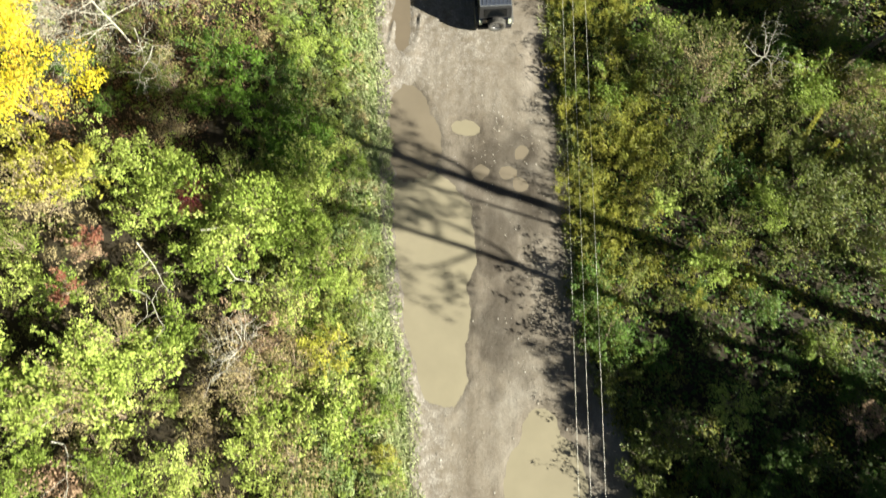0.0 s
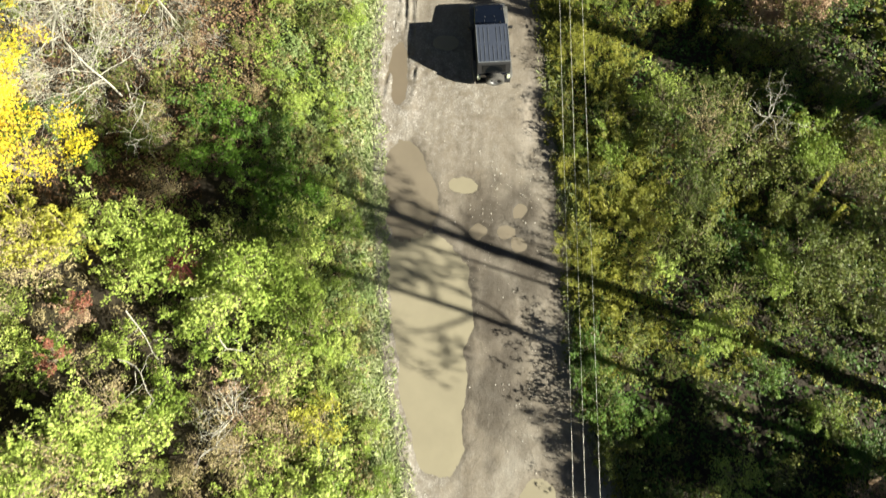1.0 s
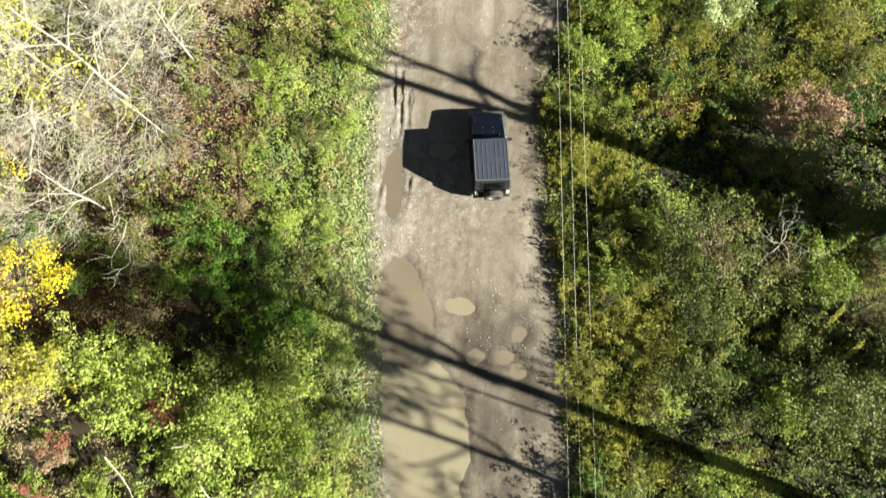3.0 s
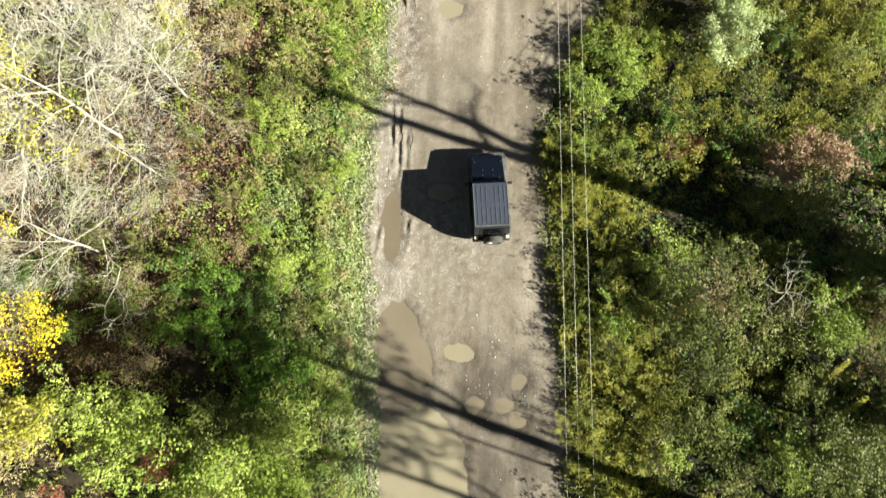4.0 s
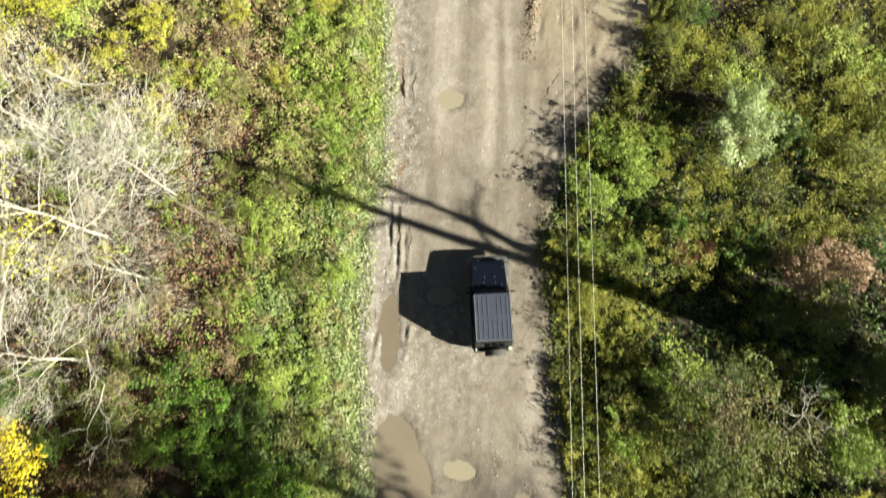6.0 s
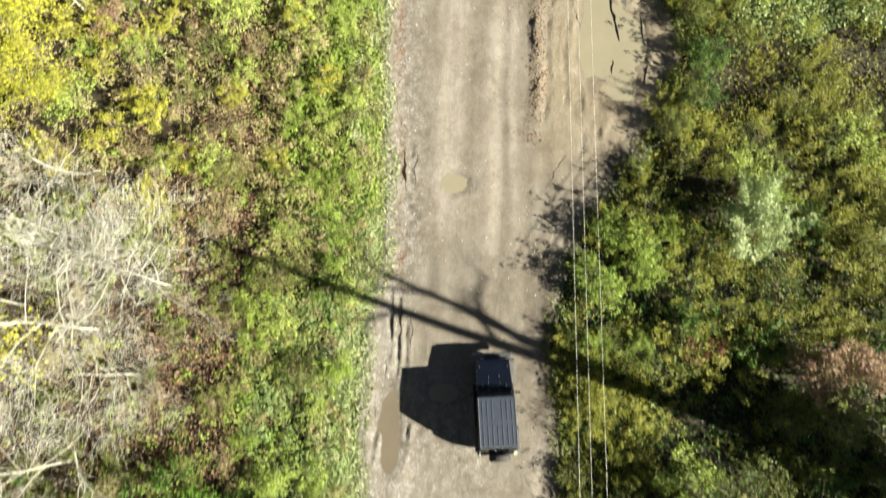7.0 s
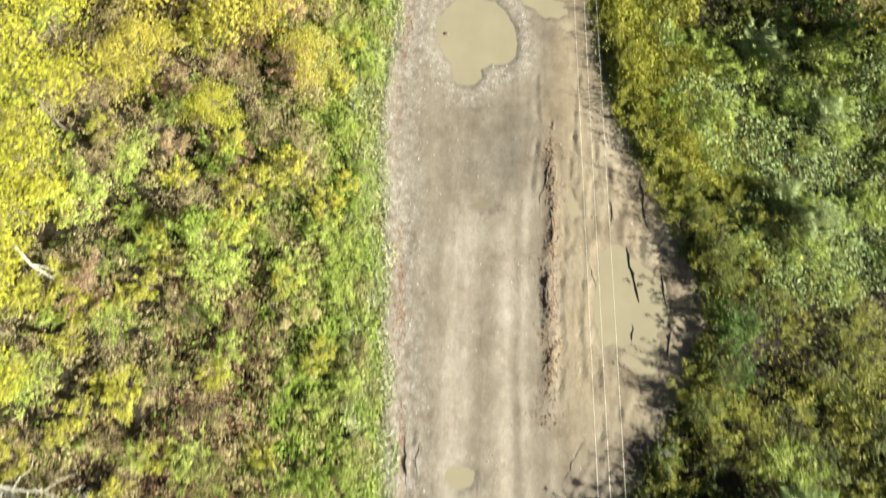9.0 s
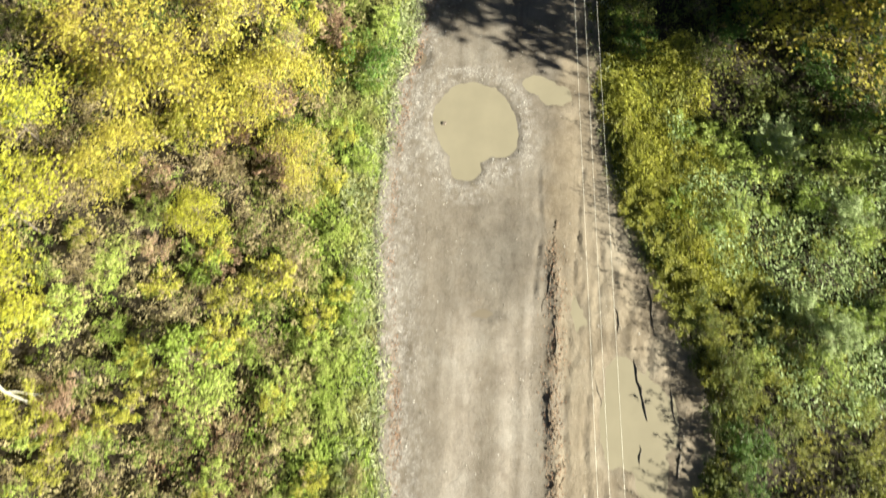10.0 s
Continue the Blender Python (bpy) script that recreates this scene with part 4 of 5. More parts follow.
def plant(side, mixer, seed, step, reach):
    """Shrubs on a loose grid: thickets rise and open into shaded gaps over a few metres."""
    rng = np.random.RandomState(seed)
    for gy in np.arange(-10, 67, step):
        for k in range(int(reach / step)):
            y = gy + rng.uniform(-0.5, 0.5) * step
            d = (1.35 if side < 0 else 0.8) + (k + rng.uniform(-0.25, 0.55)) * step
            x = left_edge(y) - d if side < 0 else right_edge(y) + d
            if rng.rand() < 0.85 and oval_distance(np.array(x), np.array(y), HOLLOWS) < 0:
                continue
            mix, h = mixer(x, y, d)
            rise = float(wave(np.array(x), np.array(y), 4.2, 77)) if d > 2.6 else 0.2
            if rise < -0.25 and rng.rand() < (0.2 if side < 0 and y < 9 else 0.15 if side < 0 and y > 28 else 0.75):
                continue
            names, w = list(mix), np.array(list(mix.values()), float)
            kind = names[rng.choice(len(names), p=w / w.sum())]
            calm = side < 0 and y > 28 and d > 3
            want = h * (0.92 + 0.30 * rise if calm else 1.0 + 0.55 * rise) * rng.uniform(0.8, 1.2)
            z = float(ground_height(np.array(x), np.array(y)))
            if oval_distance(np.array(x), np.array(y), CLEARINGS) < 0:
                continue
            if want > 2.3 and kind in TALL:
                if rng.rand() < 0.35:
                    continue
                TALL[kind].place(x, y, z, min(want / 3.3, 1.25), rng.uniform(0, 360))
            else:
                tall = 1.15 if kind == "gold" else 1.9
                size = min(max(want / tall, 0.5), 1.4)
                KINDS[kind].place(x, y, z, min(size, (d + 0.3) / 1.65) if side < 0 else size, rng.uniform(0, 360))


plant(-1, left_mix, 7, 1.80, 22.0)
plant(1, right_mix, 8, 1.62, 16.5)


# single plants that stand out
def spot(kind, x, y, s, z=0.0, turn=0.0):
    return KINDS[kind].place(x, y, z, s, turn)


spot("dry", -6.4, 1.2, 1.15, 0.6)
spot("dry", -5.4, 0.2, 1.0, 0.5)
spot("dry", -7.6, -0.2, 1.1, 0.6)
spot("silver", 14.5, 28.7, 1.25, 0.2)
spot("silver", 14.9, 30.1, 1.1, 0.2)
spot("silver", 17.3, 43.2, 0.85, 0.3)
spot("silver", 16.2, 44.6, 0.7)
spot("crimson", 11.9, 23.0, 0.7, 0.6)
spot("crimson", 12.9, 23.1, 0.7, 0.6)
spot("crimson", -15.9, 3.2, 1.0, 1.2)
spot("crimson", -15.3, 5.6, 0.8, 1.2)
spot("crimson", 12.0, 15.0, 0.5, 0.8)
spot("rose", 20.0, -1.0, 0.7, 0.9)
spot("pale", 14.4, -0.6, 0.9, 0.5)
spot("rose", -15.6, 5.2, 0.7, 0.9)
spot("lime", -16.0, 8.8, 1.2, 1.2)
spot("lime", -17.6, 8.0, 1.2, 1.2)
spot("pale", -14.6, 9.6, 1.1, 1.0)
spot("lime", -18.6, 9.6, 1.1, 1.4)
spot("green", -2.9, -2.4, 1.15)
spot("green", -14.5, -0.8, 1.3, 0.4)
for x, y, s in ((-5.6, 9.8, 1.2), (-5.4, 11.0, 1.0), (-6.4, 12.3, 1.1), (-9.5, 15.0, 1.1), (-8.6, 12.6, 0.9), (-7.4, 10.2, 1.1), (-9.8, 13.2, 0.9), (-11.4, 13.0, 0.8)):
    spot("emerald", x, y, s, 0.1, x * 40)
spot("green", -6.2, 6.2, 1.25, 0.4)
spot("green", -4.8, 4.6, 1.1, 0.2)
spot("green", -11.8, 40.9, 1.2, 0.5)
spot("green", 8.4, 28.4, 0.85)
spot("green", 9.6, 27.2, 0.9)
spot("deep", 13.2, 35.8, 0.8)
spot("deep", 13.4, 38.6, 0.9)
spot("olive", 13.0, 41.4, 0.9)
spot("deep", -5.3, 56.2, 1.2)


for k, s in enumerate((0.55, 0.50, 0.32, 0.30, 0.50, 0.60, 0.42, 0.40)):
    T_OLIVE.place(float(right_edge(34.2 + 1.55 * k)) + 1.25 + 0.25 * (k % 2), 34.2 + 1.55 * k, 0.0, s, k * 77)
T_ROSE = shapes(2, "tall_russet_shrub", 280, 3.1, 1.3, 18, 1900, 0.12, 0.6, M_ROSE, "rounded shrub with dense faded pink-brown leaves", group=GR)
T_ROSE.place(17.3, 22.3, 0.0, 1.05, 20)
T_ROSE.place(18.6, 22.7, 0.0, 1.1, 200)
K_BROAD = shapes(2, "broadleaf_shrub", 260, 2.2, 1.2, 12, 330, 0.25, 0.62, M_PALE_GREEN, "shrub with very large pale green leaves", group="broadleaf shrubs", upward=0.8)
for x, y, s in ((-14.6, -0.6, 1.0), (-16.6, -1.6, 1.1), (-13.0, -2.4, 0.9), (-18.4, -0.4, 1.1), (-11.2, 0.2, 0.8), (-8.0, 3.2, 0.6), (16.6, 9.2, 0.6), (11.6, 8.6, 0.5)):
    K_BROAD.place(x, y, 0.7, s, x * 50)


rng = np.random.RandomState(44)
for k in range(26):
    y = rng.uniform(30, 58)
    spot("lime", float(left_edge(y)) - rng.uniform(6.5, 18.0), y, rng.uniform(0.45, 0.75), 0.25, k * 47)


for kind in Kind.made:
    kind.clear_unused()


def sumac(x, y, z):
    """A red plant with long drooping leaves set like a star."""
    rng = np.random.RandomState(17)
    ob = tagged(link_mesh("sumac", *tubes([(0, 0, -z, 0, 0, 0, 0.03, 0.02)], 5), M_TWIG), "dark red sumac with leaves set in a star", "shrub")
    P, A = [], []
    for k in range(9):
        a = k / 9 * math.tau + rng.uniform(-0.15, 0.15)
        w = np.array([math.cos(a), math.sin(a), 0.2])
        for j in range(9):
            for sgn in (-1, 1):
                P.append(w * 0.09 * (j + 1) - np.array([0, 0, 0.006 * j * j]))
                A.append(w * 0.6 + sgn * np.array([-w[1], w[0], -0.1]))
    P, A = np.array(P), np.array(A)
    v, f = leaf_mesh(P, A, np.tile([0, 0, 1.0], (len(P), 1)), np.full(len(P), 0.15), np.full(len(P), 0.05))
    link_mesh("foliage", v, f, M_RED, ob)
    ob.location = (x, y, z)
    return ob


sumac(-10.3, 7.5, 3.0).scale = (1.15, 1.15, 1.0)


def sapling(x, y, seed):
    """A slim sapling that leans north, clothed in small leaves along its upper half."""
    rng = np.random.RandomState(seed)
    foot, top = np.array([0.0, -0.9, -0.2]), np.array([0.15, 0.7, 2.7])
    ob = tagged(link_mesh("sapling", *tubes([(*foot, *((foot + top) / 2 + 0.05), 0.022, 0.016), (*((foot + top) / 2 + 0.05), *top, 0.016, 0.004)], 5), M_TWIG), "slim leaning sapling with bright yellow-green leaves", "tree", "saplings")
    n = 260
    t = rng.uniform(0.35, 1.0, n)
    d = unit(rng, n)
    pos = foot + (top - foot) * t[:, None] + d * (0.16 * (1.15 - t))[:, None]
    link_mesh("foliage", *leaf_mesh(pos, d + np.array([0, 0.4, 0.3]), np.array([0, 0, 1.0]) + unit(rng, n) * 0.4, np.full(n, 0.12), np.full(n, 0.07), simple=True), M_LIME, ob)
    ob.location = (x, y, 0.0)


sapling(18.5, 12.4, 3)
sapling(19.1, 10.9, 4)


def dead_branch(x, y, z, seed, length, turn, lift=0.0, kids=1, radius=0.05, label="bare grey dead branch caught in the brush"):
    rng = np.random.RandomState(seed)
    segs, tips = [], []
    branch(rng, segs, tips, (0, 0, 0), (math.cos(radians(turn)), math.sin(radians(turn)), lift), length, radius * 0.7, 1, 0.7, 0.01, 6, kids)
    ob = tagged(link_mesh("dead_branch", *tubes(segs, 5), M_PALE, smooth=True), label, "branch")
    ob.location = (x, y, z)
    return ob


dead_branch(-9.6, 5.9, 3.1, 1, 2.6, 20, 0.1)
dead_branch(-12.6, 5.3, 2.6, 2, 2.6, -50, 0.1)
dead_branch(-12.6, 3.2, 2.6, 3, 2.6, -20, 0.1)
dead_branch(-8.4, 4.4, 2.7, 4, 2.0, -60, 0.1)
dead_branch(-8.6, -0.6, 2.3, 5, 2.6, 40, 0.1)
dead_branch(-15.2, -3.4, 2.1, 8, 3.0, -30, 0.05)
dead_branch(-14.5, -2.0, 2.2, 9, 3.0, 200, 0.05)
dead_branch(-18.6, 30.0, 2.6, 10, 3.4, -40, 0.05, 1, 0.10)
for k in range(9):
    dead_branch(-7.6, 1.0, 1.9, 20 + k, 1.5, 35 + k * 27, 0.45, 2, 0.035, "pale twiggy dead bush with radiating sticks")
for k in range(6):
    dead_branch(16.4, 16.0, 2.2, 40 + k, 1.6, k * 60, 0.5, 2, 0.03)
for k in range(5):
    dead_branch(10.4, 32.0, 0.3, 50 + k, 1.1, 60 + k * 40, 0.5, 2, 0.022)

dead_branch(-20.0, 39.8, 2.2, 12, 3.4, -35, 0.05, 1, 0.11, "thick pale dead limb lying in the brush")


def leaning_tree(a, b, seed, radius):
    """A slim dead tree that leans through the brush from a to b, with side branches."""
    rng = np.random.RandomState(seed)
    a, b = np.array(a, float), np.array(b, float)
    segs, tips, p, bow = [], [], a, rng.uniform(-0.9, 0.9)
    side = np.array([b[1] - a[1], a[0] - b[0], 0.0]) / np.linalg.norm(b - a)
    for k in range(8):
        q = a + (b - a) * (k + 1) / 8 + side * (rng.normal() * 0.16 + bow * math.sin((k + 1) / 8 * math.pi)) + np.array([0, 0, rng.normal() * 0.06])
        r0, r1 = radius * (1 - 0.8 * k / 8), radius * (1 - 0.8 * (k + 1) / 8)
        segs.append((*p, *q, r0, r1))
        if k >= 2:
            w = (q - p) / np.linalg.norm(q - p)
            for s in (-1, 1):
                branch(rng, segs, tips, q, w * 0.8 + s * side * rng.uniform(0.3, 0.8) + np.array([0, 0, 0.15]), rng.uniform(0.8, 2.0), r1 * 0.5 + 0.008, 1, 0.45, 0.03, 4, 2)
        p = q
    v, f = tubes([(*(np.array(s[:3]) - a), *(np.array(s[3:6]) - a), s[6], s[7]) for s in segs], 5)
    ob = tagged(link_mesh("leaning_tree", v, f, M_PALE, smooth=True), "slim dead tree with pale bark leaning through the brush", "tree", "leaning dead trees")
    ob.location = a
    return ob


leaning_tree((-23.2, 28.4, -0.1), (-12.0, 24.7, 3.4), 61, 0.17)
leaning_tree((-22.4, 30.4, -0.1), (-13.6, 26.0, 3.3), 62, 0.13)
leaning_tree((-19.6, 30.6, -0.1), (-14.3, 20.4, 3.2), 63, 0.08)
leaning_tree((-22.4, 26.6, -0.1), (-17.3, 17.2, 3.4), 64, 0.15)
leaning_tree((-22.0, 19.6, -0.1), (-15.2, 20.7, 3.2), 65, 0.09)
leaning_tree((-17.0, 17.8, -0.1), (-13.0, 13.6, 2.4), 66, 0.06)


def mud_ridge(x0, y0, x1, y1, seed, thick=1.0, label="dark crooked strip standing in for the shaded crevice of a rut", z=None):
    """A jagged strip of dark mud from one point to another, thickest in its middle."""
    rng = np.random.RandomState(seed)
    a, b = np.array([x0, y0]), np.array([x1, y1])
    length = np.linalg.norm(b - a)
    n = max(5, int(length / 0.28))
    side = np.array([a[1] - b[1], b[0] - a[0]]) / length
    pts = [a + (b - a) * k / n + side * rng.uniform(-0.07, 0.07) for k in range(n + 1)]
    if z is None:
        zs = road_height(np.array([p[0] for p in pts]), np.array([p[1] for p in pts]))[0]
    else:
        zs = [z] * (n + 1)
    rad = [thick * (0.008 + 0.036 * math.sin(math.pi * k / n)) * rng.uniform(0.45, 1.3) for k in range(n + 1)]
    line = [(*(pts[k] - a), zs[k]) for k in range(n + 1)]
    ob = tagged(link_mesh("mud_ridge", *stem(line, rad, 6, (0.0, 0.0, 1.0)), M_MUD, smooth=True), label, "mud", "mud ridges")
    ob.location = (x0, y0, 0)


IN_WATER = "dark crooked ridge of mud standing out of the puddle"
for k, (x0, y0, x1, y1, thick) in enumerate(((8.45, 42.3, 9.12, 39.1, 1.3), (10.75, 38.95, 10.2, 36.3, 1.7), (8.77, 37.97, 8.66, 37.2, 0.9), (10.14, 41.2, 10.42, 39.0, 0.8))):
    mud_ridge(x0, y0, x1, y1, 70 + k, thick, IN_WATER, WATER_Z)
# dark strips laid along ruts and cracks, in place of the shade inside them
for k, (x0, y0, x1, y1, thick) in enumerate((
        (9.34, 45.9, 9.62, 42.9, 1.2), (7.7, 44.6, 7.93, 42.9, 0.8), (4.83, 46.7, 4.2, 43.9, 0.9), (4.77, 43.6, 4.9, 41.1, 1.2), (6.76, 40.8, 7.0, 39.6, 0.8), (4.6, 40.4, 4.5, 38.4, 0.9),
        (-1.82, 32.4, -1.66, 30.1, 0.9), (-1.25, 32.4, -1.24, 30.2, 0.6), (-1.92, 25.0, -1.79, 22.8, 0.8), (-1.45, 24.5, -1.34, 22.4, 0.9), (-0.98, 24.1, -0.89, 22.5, 0.6),
        (-2.35, 20.9, -2.4, 18.2, 0.5), (6.3, 32.6, 5.25, 30.5, 0.5), (-1.42, 8.2, -1.25, 6.3, 0.5), (-1.15, 6.1, -0.6, 4.3, 0.5), (-2.0, 21.9, -2.05, 21.0, 0.4))):
    mud_ridge(x0, y0, x1, y1, 80 + k, thick)

log = tagged(link_mesh("dead_tree", *tubes([(21.0, 16.4, -0.1, 22.4, 17.4, 2.0, 0.14, 0.12), (22.4, 17.4, 2.0, 24.6, 18.6, 4.4, 0.12, 0.07)], 8), M_BARK, smooth=True), "grey leaning dead tree in the brush", "tree")

# ---- trees ----
tree_y = tree("maple_tree", 31, 8.4, 0.16, M_YELLOW, 27000, 0.115, "maple in brilliant yellow autumn leaf", M_BARK, crown_from=0.25, limbs=15, limb_len=0.50, cluster=0.60, spread=0.55)
tree_y.matrix_basis = pose(-19.6, 12.0, 0)
t2 = tree("young_maple", 32, 5.2, 0.07, M_PALE_YELLOW, 2600, 0.14, "young maple with sparse pale yellow leaves", M_BARK, crown_from=0.25, limbs=8, limb_len=0.55, cluster=0.8)
t2.matrix_basis = pose(-20.4, 46.6, 0)
t2["group"] = "young yellow maples"
for x, y, s, r in ((-20.6, 36.0, 1.0, 50), (-22.0, 40.0, 0.9, 130), (-20.6, 38.4, 0.75, 220), (-12.5, 47.4, 0.5, 300), (-19.0, 22.4, 1.1, 80), (-21.0, 51.0, 0.9, 10), (-20.4, 41.8, 0.8, 160), (-20.4, 44.0, 0.9, 270), (-20.2, 33.4, 0.7, 340)):
    set_scale(copy_thing(t2, pose(x, y, 0, 0, 0, r)), s)
t3 = tree("amber_tree", 33, 4.0, 0.07, M_AMBER, 3400, 0.14, "small tree with amber and yellow leaves", M_BARK, crown_from=0.2, limbs=9, limb_len=0.6, cluster=0.85)
t3.matrix_basis = pose(-13.5, 53.4, 0)
t3["group"] = "small amber trees"
for x, y, s, r in ((-9.2, 54.0, 0.8, 60), (-11.0, 58.5, 0.95, 140), (-17.0, 56.0, 1.0, 220), (-7.8, 50.6, 0.55, 300), (20.3, 57.4, 1.45, 120), (-16.5, 50.0, 0.7, 90)):
    set_scale(copy_thing(t3, pose(x, y, 0, 0, 0, r)), s)

bare = tree("bare_tree", 34, 8.2, 0.085, None, 0, 0, "leafless tree with pale grey spreading branches", M_PALE, crown_from=0.25, spread=0.72, depth=2, limbs=13, limb_len=0.52, lift=0.03, kids=2, twigs=1500)
bare.matrix_basis = pose(-15.8, 22.6, 0)
bare["group"] = "leafless pale trees"
for x, y, s, r in ((-12.6, 24.8, 0.74, 70), (-16.0, 16.6, 0.70, 150), (-13.4, 20.6, 0.62, 250), (-18.0, 27.0, 0.8, 310), (-19.5, 23.5, 0.9, 200)):
    set_scale(copy_thing(bare, pose(x, y, 0, 0, 0, r)), s)

# tall trees whose shadows cross the road; they stand beyond the brush on the sun's side
tall = tree("tall_tree", 35, 18.5, 0.42, None, 0, 0, "tall bare forked tree beyond the brush", M_BARK, crown_from=0.45, spread=0.5, depth=2, limbs=5, limb_len=0.15, fork=True, kids=1, taper=0.72)
tall.matrix_basis = pose(26.0, 16.6, 0)
poplar = tree("tall_tree", 36, 19.5, 0.44, M_OLIVE, 950, 0.26, "tall slim tree with leaves near the top", M_BARK, crown_from=0.58, spread=0.6, depth=2, limbs=9, limb_len=0.20, cluster=0.6)
poplar.matrix_basis = pose(26.5, 1.6, 0)
slim = tree("tall_tree", 36, 18.5, 0.28, M_OLIVE, 1200, 0.26, "very slim tall tree with leaves near the top", M_BARK, crown_from=0.58, spread=0.6, depth=2, limbs=8, limb_len=0.20, cluster=0.6)
slim.matrix_basis = pose(27.0, -1.6, 0, 0, 0, 120)
# unseen extra tree: its crown deepens the poplar's shade on the left brush
shade_tree = tree("tall_tree", 39, 20.0, 0.10, M_OLIVE, 1700, 0.26, "unseen slender tree added so its full leafy top shades the brush", M_BARK, crown_from=0.80, spread=0.66, depth=2, limbs=9, limb_len=0.13, cluster=0.75)
shade_tree.matrix_basis = pose(23.4, 2.57, 0)
wood = tree("woodland_tree", 37, 9.0, 0.2, M_OLIVE, 4400, 0.35, "dense leafy woodland tree beyond the brush", M_BARK, crown_from=0.2, limbs=11, limb_len=0.40, cluster=1.0, depth=1)
wood.matrix_basis = pose(27.5, -6.4, 0) @ Matrix.Scale(0.9, 4)
wood["group"] = "woodland edge trees"
for x, y, s, r in ((27.4, -3.2, 0.78, 60), (28.5, -9.5, 0.9, 120), (24.6, 17.0, 0.45, 250), (27.0, 16.2, 0.74, 290), (26.8, 9.5, 0.5, 40), (-31.0, 8.0, 1.0, 100), (-34.0, 24.0, 1.2, 170), (-30.5, 41.0, 1.1, 30), (-33.0, 58.0, 1.2, 300), (-12.0, 78.0, 1.1, 210), (16.0, 82.0, 1.2, 10), (26.0, 56.6, 1.4, 140), (27.5, 61.0, 1.6, 220), (23.5, 63.5, 1.25, 260)):
    set_scale(copy_thing(wood, pose(x, y, 0, 0, 0, r)), s)

# ---- overhead cables ----
M_CABLE = plain("cable_aluminium", (0.68, 0.66, 0.59), 0.5, 0.2, 0.15)
M_POLE = plain("pole_wood", (0.20, 0.15, 0.10), 0.9, 0, 0.35, 5.0, 0, 0.4)


def utility_pole(x, y):
    bm = bmesh.new()
    bmesh.ops.create_cone(bm, cap_ends=True, segments=14, radius1=0.16, radius2=0.11, depth=9.4)
    bmesh.ops.translate(bm, verts=bm.verts, vec=(0, 0, 4.2))
    me = bpy.data.meshes.new("utility_pole")
    bm.to_mesh(me)
    bm.free()
    me.materials.append(M_POLE)
    ob = tagged(new("utility_pole", me), "weathered wooden utility pole carrying cables", "pole", "utility poles")
    bm = bmesh.new()
    bmesh.ops.create_cube(bm, size=1.0)
    bmesh.ops.scale(bm, verts=bm.verts, vec=(1.6, 0.10, 0.12))
    bmesh.ops.bevel(bm, geom=bm.edges[:], offset=0.01, segments=1)
    bmesh.ops.translate(bm, verts=bm.verts, vec=(0, 0.16, 7.9))
    part("crossarm", bm, M_POLE, ob)
    ob.location = (x, y, 0)
    return ob


def cable(x0, x1, y0, y1, sag):
    t = np.linspace(0, 1, 41)
    p = np.stack([x0 + (x1 - x0) * t, y0 + (y1 - y0) * t, 8.0 - sag * 4 * t * (1 - t)], -1)
    return tagged(link_mesh("cable", *stem(p, np.full(41, 0.0050), 6, (0.0, 0.0, 1.0)), M_CABLE, smooth=True), "thin pale overhead cable along the road", "cable", "overhead cables")


for off in (0.0, 0.39, 0.88):
    cable(5.82 + 0.031 * 40 + off, 5.82 - 0.031 * 110 + off, -40.0, 110.0, 0.15)
utility_pole(5.82 + 0.031 * 40 + 0.44, -40.1)
utility_pole(5.82 - 0.031 * 110 + 0.44, 109.9)


# ---- the off-road vehicle ----
M_PAINT = plain("navy_paint", (0.004, 0.006, 0.012), 0.22, 0, 0.15, 3.0, 0.6)
M_TOP = plain("hardtop_grey", (0.044, 0.052, 0.075), 0.38, 0, 0.15, 5.0)
M_RIB = plain("hardtop_rib", (0.062, 0.070, 0.088), 0.35, 0, 0.1, 5.0)
M_TRIM = plain("roof_trim", (0.13, 0.14, 0.15), 0.5, 0, 0.2, 9.0)
M_BLACK = plain("black_plastic", (0.012, 0.012, 0.013), 0.55, 0, 0.2, 12.0)
M_RUBBER = plain("tyre_rubber", (0.075, 0.071, 0.064), 0.85, 0, 0.3, 14.0)
M_STEEL = plain("bumper_steel", (0.17, 0.175, 0.18), 0.4, 0.6, 0.25, 9.0)
M_RIM = plain("alloy_rim", (0.30, 0.30, 0.31), 0.35, 0.8, 0.15)
M_GLASS = plain("dark_glass", (0.004, 0.005, 0.006), 0.04, 0, 0.05)
M_LAMP = plain("lamp_lens", (0.75, 0.75, 0.72), 0.1, 0, 0.05)
M_TAIL = plain("tail_lens", (0.55, 0.60, 0.45), 0.2, 0, 0.1)
M_DUST = plain("dusty_fender", (0.10, 0.097, 0.090), 0.7, 0, 0.4, 7.0)


